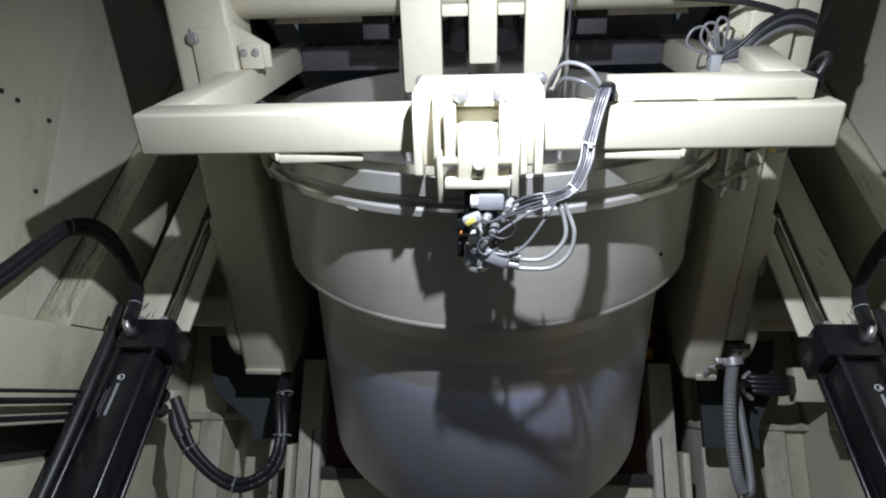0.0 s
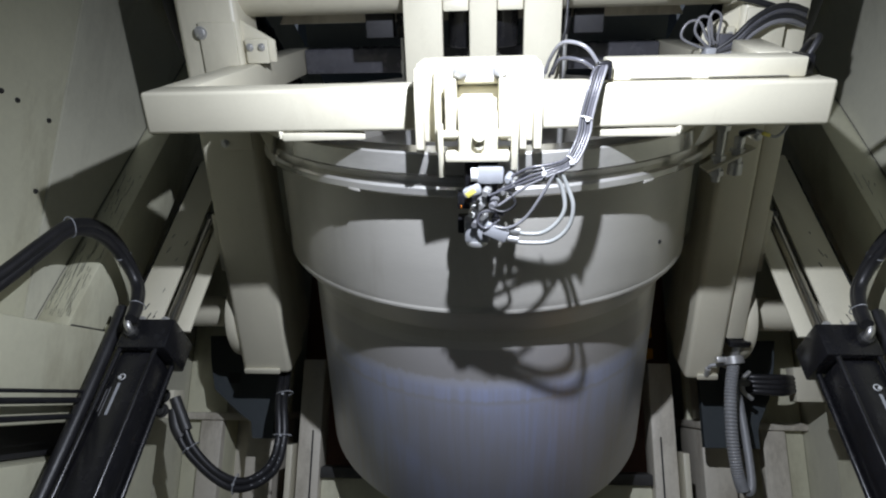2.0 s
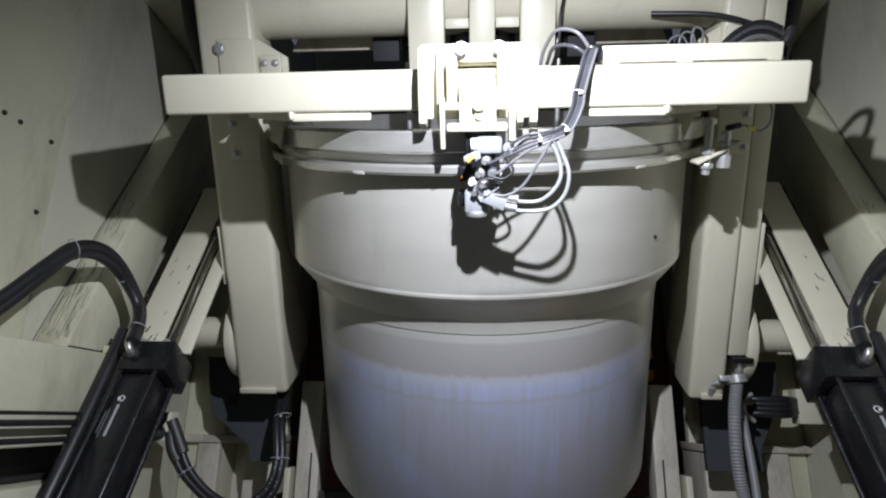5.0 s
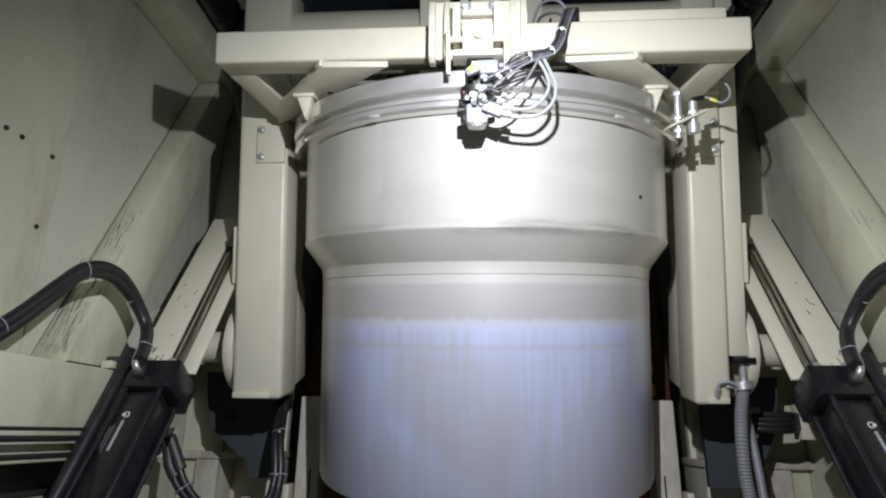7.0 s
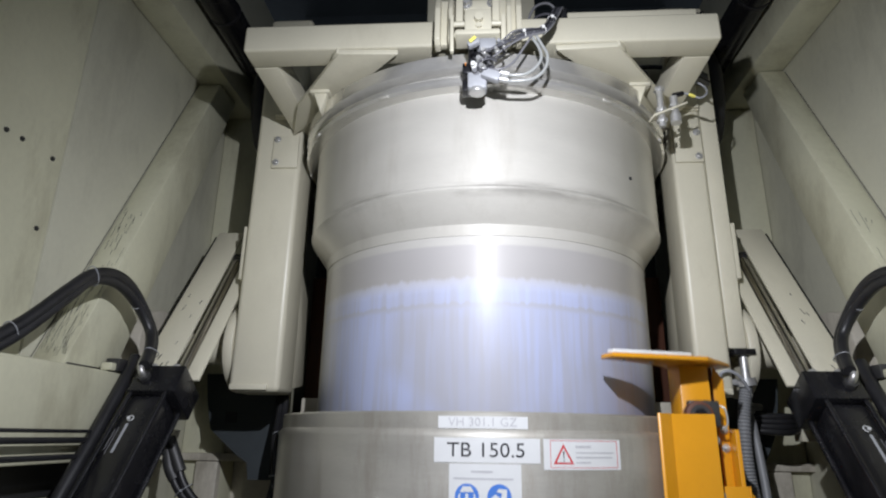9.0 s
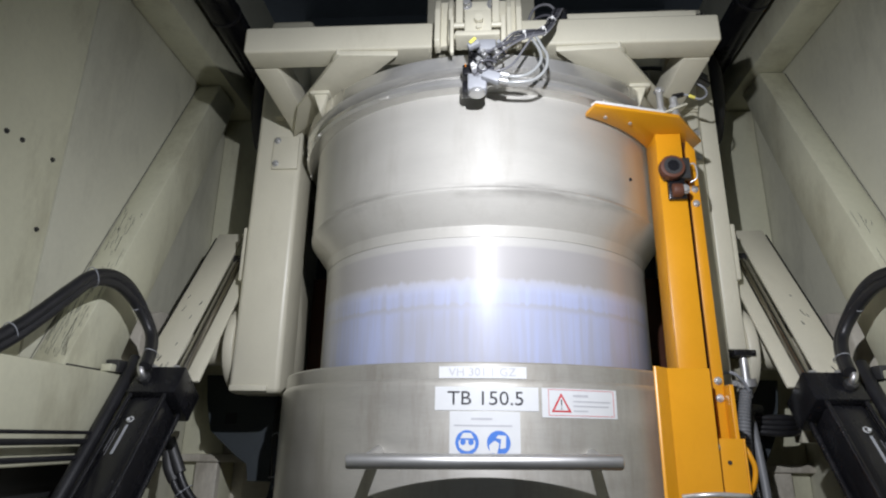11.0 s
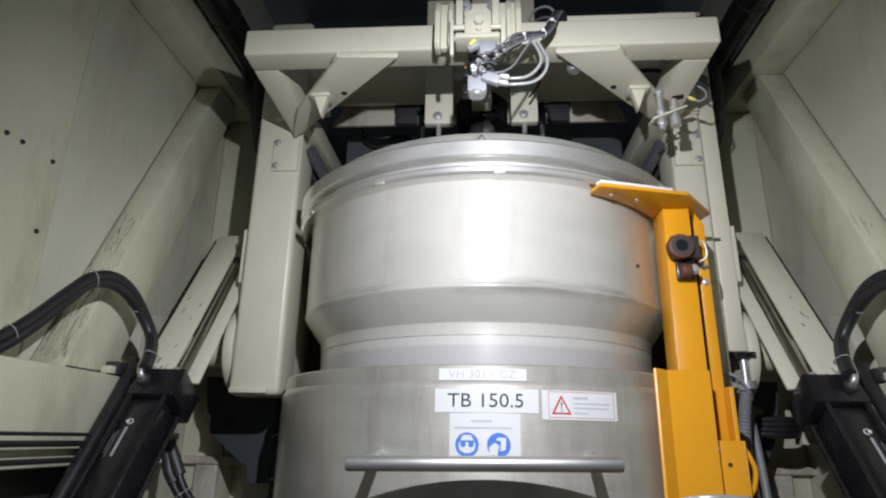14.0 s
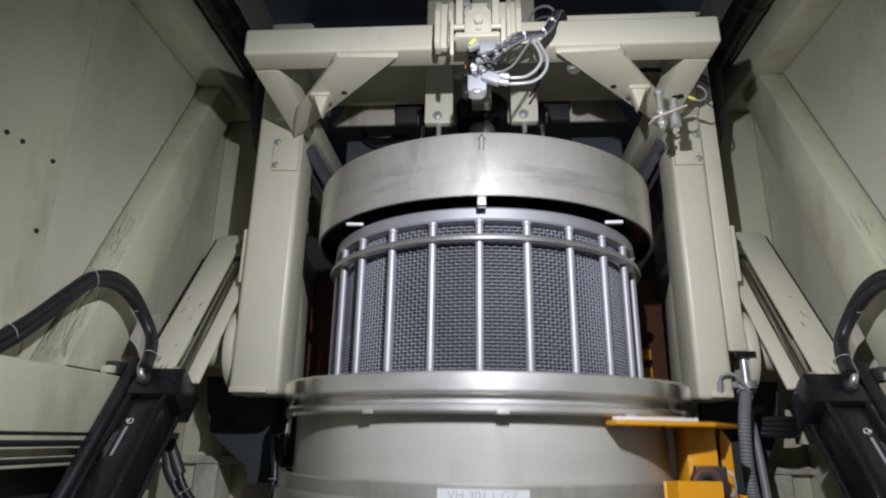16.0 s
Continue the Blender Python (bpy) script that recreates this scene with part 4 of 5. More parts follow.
def build_labels():
    c = container
    vh = patch("number_label", -0.082, 0.079, 1.7025, 1.7235, 0.4985, PAPER, c, "white printed label")
    lettering("print", "VH 301.1 GZ", -0.002, 1.7130, 0.0205, 0.4990, INK_GREY, vh)
    tb = patch("number_label", -0.087, 0.098, 1.646, 1.687, CR + 0.0008, PAPER, c, "white printed label")
    lettering("print", "TB 150.5", 0.004, 1.666, 0.034, CR + 0.0013, INK, tb)
    w = patch("warning_label", 0.104, 0.255, 1.636, 1.687, CR + 0.0008, PAPER, c, "white warning label with red triangle")
    patch("red_border", 0.116, 0.248, 1.684, 1.6848, CR + 0.0012, RED, w)
    patch("red_border", 0.116, 0.248, 1.6395, 1.6403, CR + 0.0012, RED, w)
    patch("red_border", 0.1160, 0.1168, 1.6395, 1.6848, CR + 0.0012, RED, w)
    patch("red_border", 0.2472, 0.248, 1.6395, 1.6848, CR + 0.0012, RED, w)
    disc_patch("triangle", 0.140, 1.660, 0, CR + 0.0013, RED, w, [(-0.019, -0.0145), (0.019, -0.0145), (0, 0.019)])
    disc_patch("triangle_field", 0.140, 1.660, 0, CR + 0.0016, PAPER, w, [(-0.0135, -0.0115), (0.0135, -0.0115), (0, 0.0125)])
    disc_patch("exclamation", 0.140, 1.660, 0, CR + 0.0019, INK, w, [(-0.0006, -0.0055), (0.0006, -0.0055), (0.0015, 0.007), (-0.0015, 0.007)])
    disc_patch("exclamation", 0.140, 1.6515, 0.0013, CR + 0.0019, INK, w)
    patch("text_bar", 0.163, 0.193, 1.6725, 1.6765, CR + 0.0012, INK_GREY, w)
    for z, x1 in ((1.6635, 0.240), (1.6555, 0.236), (1.647, 0.192)):
        patch("text_bar", 0.163, x1, z, z + 0.0024, CR + 0.0012, INK_GREY, w)
    s = patch("safety_sign", -0.060, 0.064, 1.572, 1.6445, CR + 0.0006, PAPER, c, "white sign with two blue discs")
    patch("text_bar", -0.022, 0.015, 1.630, 1.6335, CR + 0.001, INK_GREY, s)
    patch("text_bar", -0.052, 0.050, 1.619, 1.6218, CR + 0.001, INK_GREY, s)
    for x in (-0.029, 0.026):
        disc_patch("disc", x, 1.592, 0.0205, CR + 0.001, BLUE, s)
    disc_patch("goggles_head", -0.029, 1.592, 0, CR + 0.0013, PAPER, s, [(-0.015, 0.0), (-0.013, -0.009), (-0.004, -0.014), (0.004, -0.014), (0.013, -0.009), (0.015, 0.0), (0.013, 0.004), (-0.013, 0.004)])
    disc_patch("goggles_head", -0.029, 1.602, 0, CR + 0.0013, PAPER, s, [(-0.012, -0.003), (0.012, -0.003), (0.007, 0.006), (-0.007, 0.006)])
    for x in (-0.036, -0.022):
        disc_patch("goggles_lens", x, 1.5925, 0.0048, CR + 0.0016, BLUE, s)
    disc_patch("glove", 0.023, 1.590, 0, CR + 0.0013, PAPER, s, [(-0.012, -0.014), (0.0, -0.016), (0.004, 0.001), (-0.004, 0.006), (-0.014, -0.002)])
    disc_patch("glove", 0.031, 1.592, 0, CR + 0.0013, PAPER, s, [(-0.003, -0.010), (0.007, -0.008), (0.008, 0.012), (-0.006, 0.013), (-0.010, 0.008), (-0.001, 0.006)])


build_labels()

# ---- lift: sliding arm and its housing ----
mast = thing("lifting_arm", "orange painted sliding lifting arm with guide roller", "lift", (0.45, 1.25, 1.5))


def build_mast():
    M = mast
    a0, a1 = radians(28.5), radians(66)
    arc = [(0.474 * math.sin(a0 + (a1 - a0) * k / 12), AX - 0.474 * math.cos(a0 + (a1 - a0) * k / 12)) for k in range(13)]
    outline = [(0.228, 1.166), (0.240, 1.134), (0.30, 1.152), (0.432, 1.190), (0.517, 1.305), (0.50, 1.395)] + arc[::-1]
    part("fork_plate", prism(outline, "z", 2.296, 2.304, bevel=0.0015), ORANGE, M)
    part("pad", prism([(0.234, 1.150), (0.243, 1.136), (0.305, 1.154), (0.40, 1.184), (0.39, 1.21), (0.30, 1.19)], "z", 2.3045, 2.3105, bevel=0.001), WHITE, M)
    for x, y in ((0.27, 1.18), (0.33, 1.21)):
        part("screw", rod((x, y, 2.293), (x, y, 2.2965), 0.004), ZINC, M)
    part("post_face", box(0.398, 0.455, 1.262, 1.268, 1.25, 2.2955, 0.001), ORANGE, M)
    part("post_side", box(0.398, 0.404, 1.2685, 1.34, 1.25, 2.2955, 0.001), ORANGE, M)
    part("post_side", box(0.449, 0.455, 1.2685, 1.34, 1.25, 2.2955, 0.001), ORANGE, M)
    part("inner_wall", box(0.4555, 0.480, 1.31, 1.335, 1.25, 2.296, 0.001), RUST, M)
    part("side_strip", prism([(0.478, 2.296), (0.496, 2.27), (0.498, 1.25), (0.474, 1.25), (0.474, 2.27)], "y", 1.295, 1.301, bevel=0.001), ORANGE, M)
    for z in (2.17, 2.135, 1.74, 1.705):
        part("bolt", bolt((0.485, 1.295, z), (0, -1, 0), 0.006), ZINC, M)
    br = part("roller_bracket", box(0.404, 0.462, 1.240, 1.2615, 2.175, 2.225, 0.003), STEEL_DARK, M)
    part("roller", rod((0.418, 1.222, 2.196), (0.418, 1.246, 2.196), 0.027, bevel=0.004, seg=32), RUST, br)
    part("roller_rim", rod((0.418, 1.2205, 2.196), (0.418, 1.2225, 2.196), 0.020, seg=28), STEEL_DARK, br)
    part("roller_hub", rod((0.418, 1.2185, 2.196), (0.418, 1.2210, 2.196), 0.0125, seg=24), BLACK, br)
    part("side_roller", rod((0.418, 1.246, 2.147), (0.440, 1.246, 2.147), 0.016, bevel=0.003), RUST, br)
    part("roller_fork", box(0.412, 0.450, 1.248, 1.261, 2.128, 2.176, 0.003), BLACK, br)
    part("bolt", bolt((0.446, 1.246, 2.150), (0, -1, 0), 0.008), ZINC, br)
    part("clip", tube([(0.4625, 1.255, 2.215), (0.474, 1.248, 2.21), (0.476, 1.248, 2.18), (0.463, 1.255, 2.17)], 0.002), ZINC, br)
    for z in (1.752,):
        part("post_hole", rod((0.412, 1.2610, z), (0.412, 1.2625, z), 0.004), PIT, M)


build_mast()
guide = thing("lift_housing", "orange painted folded lift mast housing", "lift", (0.45, 1.25, 1.0))
hs = prism([(0.325, 1.185), (0.331, 1.183), (0.360, 1.215), (0.442, 1.215), (0.442, 1.258), (0.436, 1.258), (0.436, 1.221), (0.357, 1.221)], "z", 0.02, 1.737, bevel=0.0015)
part("folded_sheet", hs, ORANGE, guide)
part("stiffener", beam((0.427, 1.212, 1.70), (0.427, 1.212, 1.36), 0.005, 0.006, bevel=0.001), ORANGE, guide)
part("side_rail", box(0.494, 0.502, 1.262, 1.30, 0.02, 1.71, 0.001), ORANGE, guide)
sp = part("side_plate", box(0.440, 0.500, 1.244, 1.250, 0.02, 1.606, 0.001), ORANGE, guide)
part("hole", rod((0.470, 1.2425, 1.562), (0.470, 1.2442, 1.562), 0.004), PIT, sp)
for z in (1.59, 1.50):
    part("bolt", bolt((0.447, 1.244, z), (0, -1, 0), 0.006), ZINC, sp)
part("side_cheek", box(0.5005, 0.504, 1.244, 1.33, 0.02, 1.606, 0.001), ORANGE, guide)
part("grab_loop", tube([(0.506, 1.27, 1.60), (0.516, 1.262, 1.575), (0.522, 1.26, 1.55), (0.516, 1.262, 1.52), (0.506, 1.27, 1.50)], 0.005), ORANGE, guide)
part("lower_bracket", tube([(0.36, 1.19, 1.503), (0.385, 1.17, 1.508), (0.42, 1.165, 1.510), (0.47, 1.18, 1.507), (0.485, 1.22, 1.503)], 0.005), ZINC, guide)

# ---- hydraulic cylinders with their hoses ----
CYL_X, CYL_NEAR, ARCH_NEAR = 0.76, 0.95, 0.92
CYL_BASE = Vector((0, 1.02, 1.145))
CYL_TOP = Vector((0, 1.69, 2.10))


def cyl_pose(a):
    """Lean and stretch of the cylinders when the frame leans by a degrees."""
    y, z, c, s = CYL_TOP.y - PIVOT[1], CYL_TOP.z - PIVOT[2], math.cos(radians(a)), math.sin(radians(a))
    top = Vector((0, PIVOT[1] + y * c - z * s, PIVOT[2] + z * c + y * s))
    d, d0 = top - CYL_BASE, CYL_TOP - CYL_BASE
    lean = math.degrees(math.atan2(d.z, d.y) - math.atan2(d0.z, d0.y))
    return lean, d.length - d0.length


def elbow_at(a):
    """The hose elbow on the cylinder head, seen from the side, when the frame leans by a degrees."""
    d = (CYL_TOP - CYL_BASE).normalized()
    off = d * 0.715 + Vector((0, -d.z, d.y)) * 0.076
    return Vector((0, CYL_BASE.y + 0.0005 * a, CYL_BASE.z - 0.0009 * a)) + Matrix.Rotation(radians(cyl_pose(a)[0]), 3, "X") @ off


def build_cylinder(s):
    base = CYL_BASE + Vector((s * CYL_X, 0, 0))
    c = thing("hydraulic_cylinder", "black hydraulic cylinder with chromed rod and cream guard", "cylinder", base, "hydraulic cylinders", near=CYL_NEAR)
    d = (CYL_TOP - CYL_BASE).normalized()
    n = Vector((0, -d.z, d.y))
    at = lambda k, x=0.0, u=0.0: base + d * k + Vector((s * x, 0, 0)) + n * u
    k1 = 0.625
    barrel = part("barrel", beam(at(-0.2), at(k1), 0.086, 0.085, bevel=0.014, up=n), BLACK, c)
    for x in (-0.047, 0.047):
        part("tie_rod", rod(at(-0.2, x * .86, 0.046), at(k1, x * .86, 0.046), 0.0055, seg=12), BLACK, c)
        part("tie_rod", rod(at(-0.2, x, -0.03), at(k1, x, -0.03), 0.006, seg=12), BLACK, c)
    head = part("head_block", beam(at(k1, -0.008), at(k1 + 0.075, -0.008), 0.112, 0.110, bevel=0.004, up=n), BLACK, c)
    part("elbow", tube([at(k1 + 0.035, 0.02, 0.053), at(k1 + 0.035, 0.02, 0.074), at(k1 + 0.05, 0.026, 0.082), at(k1 + 0.090, 0.036, 0.076)], 0.0078), STEEL_SAT, head)
    part("elbow_nut", rod(at(k1 + 0.035, 0.02, 0.054), at(k1 + 0.035, 0.02, 0.068), 0.015, seg=6, bevel=0.002), STEEL_DARK, head)
    for x in (-0.035, 0.02):
        part("bolt", bolt(at(k1 + 0.077, x, 0.045), n, 0.007), ZINC, head)
    piston = part("rod", rod(at(k1 + 0.05, -0.022), base + (CYL_TOP - CYL_BASE) - Vector((s * 0.022, 0, 0)), 0.0125), CHROME, c, "chromed rod")
    part("rod_eye", rod(base + (CYL_TOP - CYL_BASE) - Vector((s * 0.10, 0, 0)), base + (CYL_TOP - CYL_BASE) - Vector((s * 0.012, 0, 0)), 0.018), BLACK, piston)
    # cream guard: two strips with the rod between them
    part("guard", beam(at(k1 + 0.075, 0.035, 0.012), at(k1 + 0.66, 0.035, 0.012), 0.082, 0.008, bevel=0.002, up=n), CREAM, c)
    part("guard", beam(at(k1 + 0.075, -0.058, 0.0), at(k1 + 0.62, -0.058, 0.0), 0.038, 0.008, bevel=0.002, up=n), CREAM, c)
    part("guard_edge", beam(at(k1 + 0.075, 0.080, 0.0), at(k1 + 0.64, 0.080, 0.0), 0.004, 0.03, bevel=0.001, up=n), BLACK, c)
    # chips in the guard's paint
    rnd, chips = random.Random(5 + s), None
    for k in range(9):
        q, x, ln = k1 + 0.09 + 0.30 * rnd.random() ** 1.8, 0.010 + 0.055 * rnd.random(), 0.006 + 0.022 * rnd.random() ** 2
        chips = beam(at(q, x, 0.0163), at(q + ln, x - 0.25 * ln, 0.0163), 0.001 + 0.0022 * rnd.random(), 0.0006, chips, bevel=0, up=n)
    part("worn_paint", chips, STEEL_DARK, c, "dark chips in the paint", "stuff")
    # faded marks on the barrel
    part("maker_mark", tie(at(k1 - 0.066, 0.010, 0.0425), n, 0.0065, thick=0.0012), PAPER, barrel)
    part("text_bar", beam(at(k1 - 0.080, 0.010, 0.0426), at(k1 - 0.152, 0.010, 0.0426), 0.006, 0.0008, bevel=0, up=n), GREY, barrel)
    for x, l0, l1 in ((0.024, 0.09, 0.155), (0.030, 0.095, 0.145)):
        part("text_bar", beam(at(k1 - l0, x, 0.0426), at(k1 - l1, x, 0.0426), 0.0016, 0.0008, bevel=0, up=n), AIR_GREY, barrel)
    # hose beside the barrel
    part("side_hose", tube([at(k1 - 0.9, 0.072, 0.03), at(k1 - 0.3, 0.075, 0.03), at(k1, 0.082, 0.03), at(k1 + 0.12, 0.090, 0.03)], 0.015), RUBBER, c)
    return c, piston, d


cylinders = [build_cylinder(-1), build_cylinder(1)]


def build_arch(s):
    h = thing("hydraulic_hoses", "pair of black hydraulic hoses in a tied arch", "hose", (s * 0.88, 1.3, 1.9), "hose arches", near=ARCH_NEAR)
    for k in range(2):
        o = 0.019 * k
        pts = [(0.93, 0.85, 1.63), (0.90, 1.035, 1.752 + o), (0.89, 1.104, 1.807 + o), (0.88, 1.181, 1.882 + o), (0.88, 1.25, 1.938 + o * .8), (0.875, 1.331, 1.952 + o), (0.87, 1.41, 1.925 + o), (0.845, 1.455 + o * .6, 1.86), (0.815, 1.415 + o * .6, 1.80), (0.80, 1.378 + o * .5, 1.765)]
        part("arch_hose", tube([(s * x, y, z) for x, y, z in pts], 0.0125), RUBBER, h)
    for x, y, z, ax, wide in ((0.895, 1.07, 1.79, (0.2, .85, .6), (0, 0, 1)), (0.88, 1.25, 1.948, (0, .9, .45), (0, 0, 1)), (0.868, 1.43, 1.92, (0, .6, -.8), (0, 1, 1)), (0.812, 1.421, 1.80, (0.2, 0.4, 1), (0, 1, 0))):
        part("cable_tie", tie((s * x, y, z), (s * ax[0], ax[1], ax[2]), 0.0135, (0.0230, wide), thick=0.0012), GREY, h)
    return h


arches = [build_arch(-1), build_arch(1)]


# ---- machine bed below the frame ----
def build_bed():
    for s in (-1, 1):
        b = thing("bearing_pedestal", "cream welded bearing pedestal under the trunnion", "pedestal", (s * 0.88, 1.95, 0), "bearing pedestals")
        part("bearing_plate", prism([(s * 1.03, 1.540), (s * 1.03, 1.70), (s * 0.95, 1.735), (s * 0.73, 1.735), (s * 0.66, 1.67), (s * 0.66, 1.540)], "y", 1.90, 2.10, bevel=0.005), PEDESTAL, b)
        part("bearing_housing", rod((s * 0.89, 1.6, 1.819), (s * 1.046, 1.6, 1.819), 0.105, seg=40, bevel=0.008), PEDESTAL, b)
        part("ledge", box(s * 0.635, s * 1.03, 1.865, 2.10, 1.518, 1.540, 0.003), PEDESTAL, b)
        part("column", box(s * 0.64, s * 0.73, 1.885, 2.08, 0.0, 1.517, 0.005), PEDESTAL, b)
        part("column", box(s * 0.805, s * 0.875, 1.87, 2.08, 0.0, 1.517, 0.005), PEDESTAL, b)
        part("column", box(s * 0.955, s * 1.03, 1.865, 2.08, 0.0, 1.517, 0.005), PEDESTAL, b)
        part("recess_panel", box(s * 0.66, s * 1.02, 1.99, 2.01, 0.0, 1.517, 0.0), PEDESTAL, b)
        part("slanting_rib", prism([(s * 0.877, 1.49), (s * 0.953, 1.40), (s * 0.953, 0.2), (s * 0.877, 0.2)], "y", 1.905, 1.97, bevel=0.003), PEDESTAL, b)
        plate = prism([(s * 0.815, 1.765), (s * 0.805, 1.69), (s * 0.785, 1.609), (s * (0.70 if s < 0 else 0.75), 1.54), (s * (0.668 if s < 0 else 0.745), 1.52), (s * (0.660 if s < 0 else 0.745), 1.475), (s * 0.60, 1.475), (s * 0.60, 1.735), (s * 0.68, 1.735), (s * 0.69, 1.765)], "y", 1.745, 1.765)
        part("side_plate", plate, BLUE_BLACK, b, "blue-grey bearing side plate")
        part("hole", box(s * 0.744, s * 0.711, 1.743, 1.7455, 1.628, 1.658, 0), PIT, b)
        r = thing("guide_rail", "upright grimy cream lift guide rail with thin post", "rail", (s * 0.53, 1.78, 0), "guide rails")
        part("rail", box(s * 0.465, s * 0.530, 1.76, 1.84, 0.0, 1.70, 0.004), PEDESTAL, r)
        part("groove", box(s * 0.486, s * 0.490, 1.757, 1.761, 0.0, 1.50, 0), PIT, r)
        part("thin_post", box(s * 0.540, s * 0.556, 1.74, 1.80, 0.0, 1.46, 0.002), CREAM, r)
        q = thing("rear_screen", "red-brown primed sheet behind the guide rail", "sheet", (s * 0.4, 2.1, 0), "rear screens")
        part("sheet", box(s * 0.20, s * 0.625, 2.10, 2.12, 0.0, 2.15, 0.002), RUST, q)
        if s > 0:
            for z in (1.86, 1.80, 1.73):
                part("orange_block", box(0.49, 0.56, 2.04, 2.099, z, z + 0.035, 0.003), ORANGE, q)
    cb = thing("cross_bar", "dark steel cross bar of the machine bed", "bar", (0, 1.8, 1.37))
    part("bar", box(-0.464, 0.464, 1.77, 1.82, 1.37, 1.40, 0.004), STEEL_DARK, cb)
    part("front_sheet", box(-0.464, 0.464, 1.79, 1.80, 1.0, 1.369, 0.002), PANEL, cb)
    # rods along the side wall
    for s in (-1, 1):
        g = thing("wall_rods", "pair of thin black rods along the side wall", "rod", (s * 0.90, 1.0, 1.6), "wall rods", near=SIDE)
        for z, r in ((1.598, 0.004), (1.579, 0.0065), (1.545, 0.006)):
            part("rod", rod((s * 0.895, 0.3, z), (s * 0.895, 1.5, z), r), RUBBER, g)
        for y in (0.6, 1.48):
            part("clip", box(s * 0.885, s * 0.925, y, y + 0.02, 1.535, 1.606, 0.002), STEEL_DARK, g)
    # manifold and hose loop
    m = thing("hose_manifold", "cream manifold block with two fittings and looping hydraulic hoses", "manifold", (-0.80, 1.5, 1.57))
    block = part("block", box(-0.83, -0.775, 1.49, 1.55, 1.535, 1.605, 0.003), CREAM, m)
    for z in (1.59, 1.555):
        part("fitting", bolt((-0.80, 1.489, z), (0, -1, 0), 0.013, 0.014, rod((-0.80, 1.47, z), (-0.80, 1.489, z), 0.009)), STEEL_DARK, block)
    for k in range(2):
        o = 0.026 * k
        pts = [(-0.776, 1.50, 1.585 - o), (-0.755 - o * .4, 1.50, 1.545 - o), (-0.717 - o * .5, 1.50, 1.471 - o * .4), (-0.65, 1.50, 1.412 - o * .6), (-0.581, 1.50, 1.392 - o * .6), (-0.525 + o * .5, 1.51, 1.425 - o * .4), (-0.508 + o * .5, 1.52, 1.49), (-0.525 + o * .5, 1.55, 1.58), (-0.548 + o * .5, 1.63, 1.66), (-0.565 + o * .5, 1.68, 1.78)]
        part("hose", tube(pts, 0.0098), RUBBER, m)
        line = smooth_path(pts)
        for i in (34, 36, 37, 40, 42, 43, 46):
            a, c = line[i] + Vector((0.002, -0.0097, 0.003)), line[i + 1] + Vector((0.002, -0.0097, 0.003))
            part("hose_print", beam(a.lerp(c, 0.2), a.lerp(c, 0.7), 0.0016, 0.0006, bevel=0, up=(0, -1, 0)), GREY, m)
        part("hose_end", tube([pts[0], pts[1], tuple((Vector(pts[1]) + Vector(pts[2])) / 2)], 0.0145), STEEL_DARK, m)
    for p, way in (((-0.722, 1.50, 1.466), (0.6, 0, -0.8)), ((-0.500, 1.522, 1.50), (0, 0.2, 1)), ((-0.514, 1.556, 1.60), (-0.1, 0.5, 1)), ((-0.60, 1.50, 1.386), (1, 0, -0.2))):
        part("cable_tie", tie(p, way, 0.0125, (0.024, (0.8, 0, 0.6) if abs(way[0]) < 0.9 else (0, 0, 1)), thick=0.0012), GREY, m)


build_bed()

# ---- ribbed conduit that hangs from one leg ----
conduit = thing("cable_conduit", "grey ribbed cable conduit hanging in a loop", "conduit", (0.6, 1.5, 1.6))
part("ribbed_hose", tube([(0.628, 1.50, 1.70), (0.612, 1.50, 1.62), (0.606, 1.50, 1.52), (0.611, 1.50, 1.44), (0.620, 1.50, 1.402)], 0.0132, step=24, seg=16, ribs=0.0017), HOSE_GREY, conduit)
part("smooth_hose", tube([(0.620, 1.50, 1.408), (0.633, 1.505, 1.398), (0.644, 1.51, 1.42), (0.650, 1.53, 1.50), (0.655, 1.56, 1.60), (0.675, 1.62, 1.645), (0.72, 1.66, 1.650)], 0.0095), HOSE_GREY, conduit)
part("clamp", rod((0.628, 1.50, 1.69), (0.626, 1.50, 1.708), 0.023, seg=20), ZINC, conduit)
part("clamp_ear", box(0.585, 0.61, 1.49, 1.51, 1.692, 1.706, 0.002), ZINC, conduit)
saddle = thing("cable_saddle", "black cable bundle strapped to the pedestal", "cable", (0.75, 1.68, 1.64))
for k in range(4):
    part("cable", tube([(0.68, 1.68, 1.628 + 0.012 * k), (0.72, 1.66, 1.625 + 0.012 * k), (0.78, 1.66, 1.622 + 0.013 * k), (0.83, 1.70, 1.63 + 0.01 * k)], 0.009), RUBBER, saddle)
part("strap", tube([(0.70, 1.655, 1.675), (0.68, 1.65, 1.655), (0.678, 1.65, 1.625), (0.70, 1.655, 1.605)], 0.006), ZINC, saddle)
part("box", box(0.83, 0.905, 1.69, 1.733, 1.60, 1.69, 0.003), CREAM, saddle)


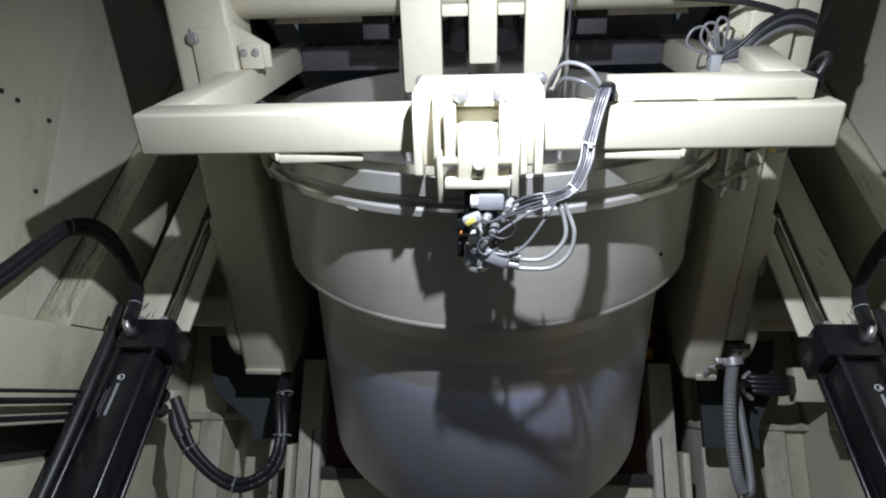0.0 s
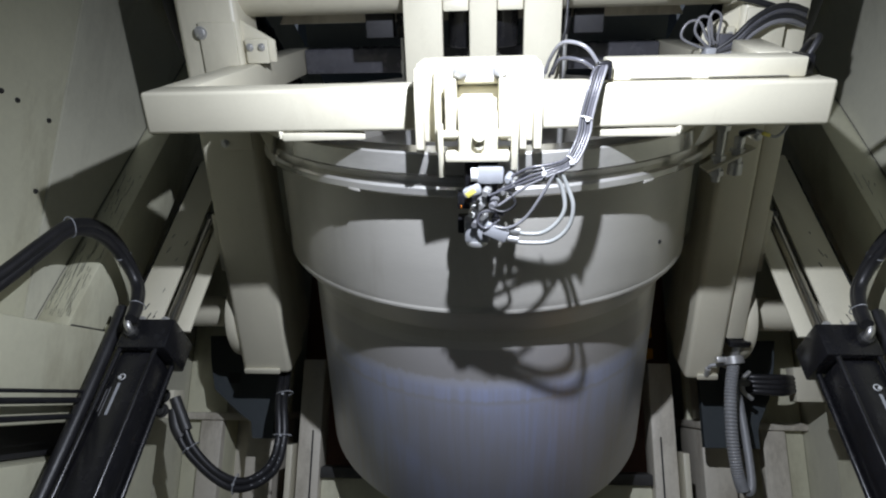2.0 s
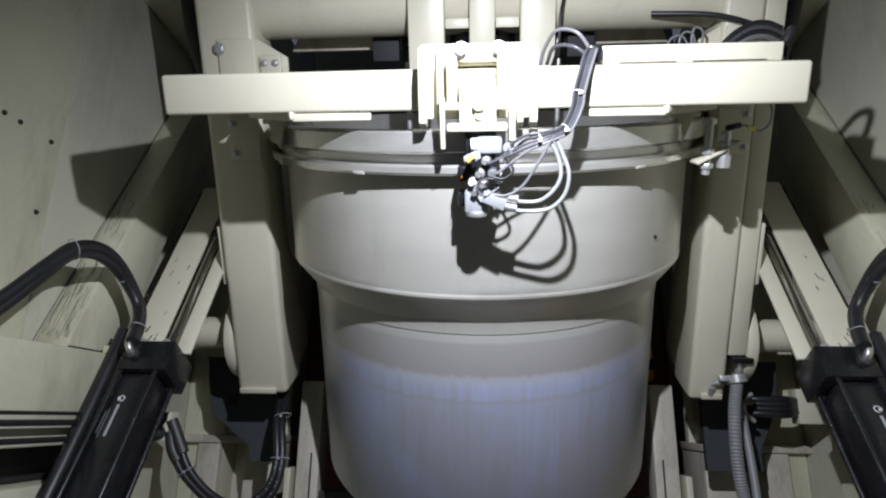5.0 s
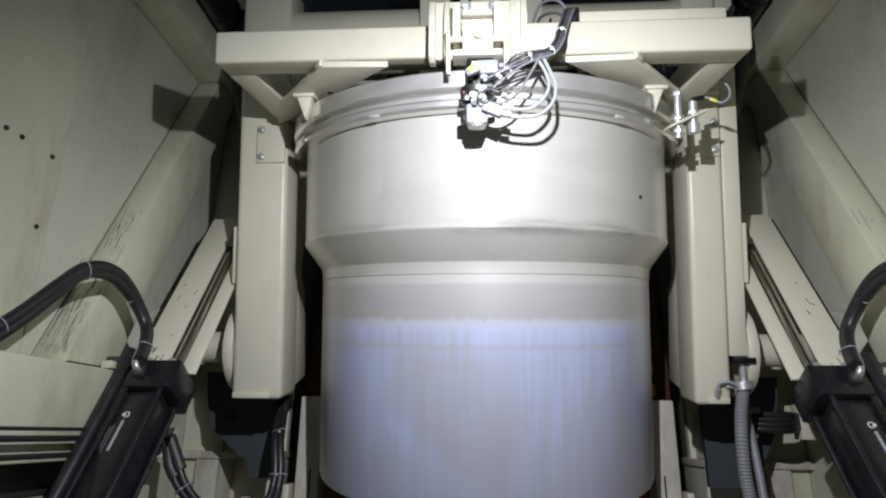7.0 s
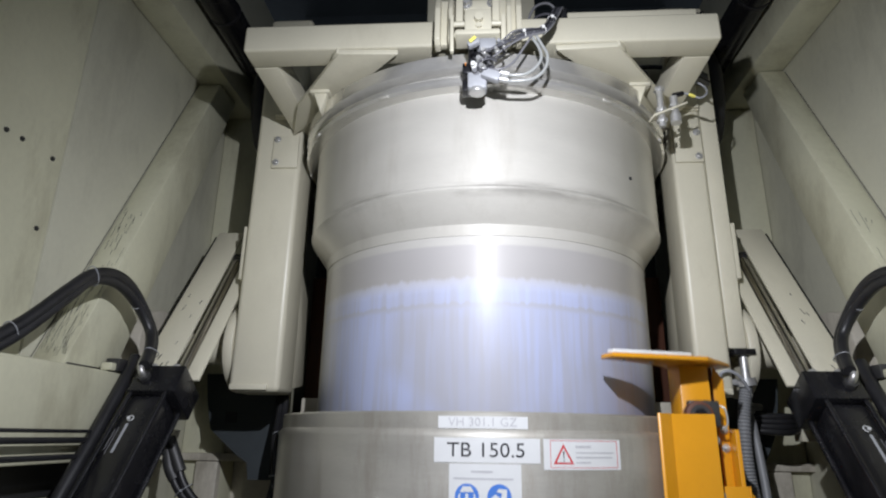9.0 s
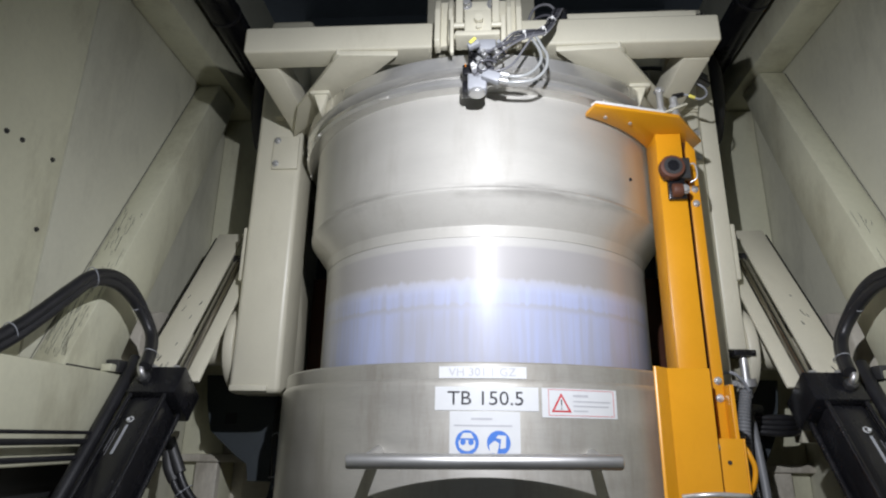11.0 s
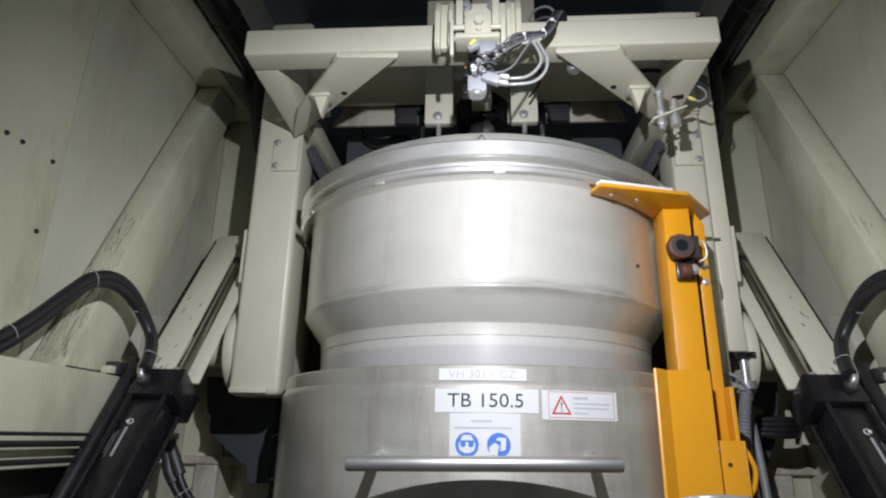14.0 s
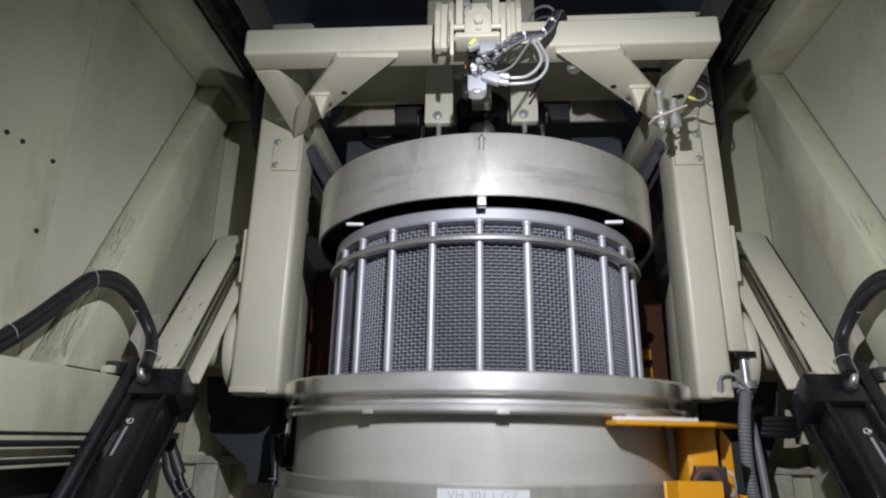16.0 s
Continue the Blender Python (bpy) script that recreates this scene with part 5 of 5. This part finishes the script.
def motions():
    for ob in (frame_thing, sensor, lid, basket):
        walk(ob, [(t, pose(*PIVOT, rx=a)) for t, a in TILT])
    rows = [(t, pose(*PIVOT, rx=a)) for t, a in TILT if t < 12]
    walk(vessel, rows + [(t, pose(PIVOT[0], PIVOT[1], PIVOT[2] + z)) for t, z in SINK if t >= 12.5])
    rise = [(0, -0.62), (5, -0.62), (6.5, -0.52), (7.5, -0.345), (8, -0.255), (8.5, -0.169), (9, -0.089), (9.2, -0.063), (9.5, -0.035), (10, -0.010), (10.6, 0), (12, 0), (13.8, 0), (14.25, -0.004), (14.5, -0.018), (15, -0.062), (15.5, -0.124), (16, -0.205)]
    walk(container, [(t, pose(0, AX, 1.0 + z)) for t, z in rise])
    walk(guide, [(t, pose(0.45, 1.25, 1.0 + z)) for t, z in rise])
    arm = [(0, -1.02), (5, -1.02), (6.5, -0.99), (7.5, -0.90), (8, -0.805), (8.5, -0.684), (9, -0.55), (9.2, -0.489), (9.5, -0.40), (10, -0.25), (10.5, -0.11), (11, -0.02), (11.3, 0)]
    walk(mast, [(t, pose(0.45, 1.25, 1.5 + z)) for t, z in arm] + [(t, pose(0.45, 1.25, 1.5 + z)) for t, z in SINK if t >= 12.5])
    for s, (c, piston, d) in zip((-1, 1), cylinders):
        moves = [(t, *cyl_pose(a), a) for t, a in TILT]
        walk(c, [(t, pose(*nearer((s * CYL_X, CYL_BASE.y + 0.0005 * a, CYL_BASE.z - 0.0009 * a), CYL_NEAR), rx=lean)) for t, lean, _, a in moves])
        walk(piston, [(t, Matrix.Translation(d * k * CYL_NEAR)) for t, _, k, _ in moves])
    for s, h in zip((-1, 1), arches):
        # the arch follows the elbow on the cylinder head and swings round it towards its wall end
        rows = []
        for t, a in TILT:
            end, start = elbow_at(a), elbow_at(0)
            tip, wall_end = Vector((0, 1.378, 1.752)), Vector((0, 1.0, 1.735))
            now = tip + end - start
            u, v = wall_end - tip, wall_end - now
            q = math.atan2(v.z, v.y) - math.atan2(u.z, u.y)
            q = (q + math.pi) % (2 * math.pi) - math.pi
            o = Matrix.Rotation(q, 3, "X") @ (Vector((0, 1.3, 1.885)) - tip)
            rows.append((t, pose(*nearer((s * 0.88, now.y + o.y, now.z + o.z), ARCH_NEAR), rx=math.degrees(q))))
        walk(h, rows)
    walk(conduit, [(t, pose(0.6 - 0.0007 * a, 1.5, 1.634 - 0.0010 * a)) for t, a in TILT])


motions()
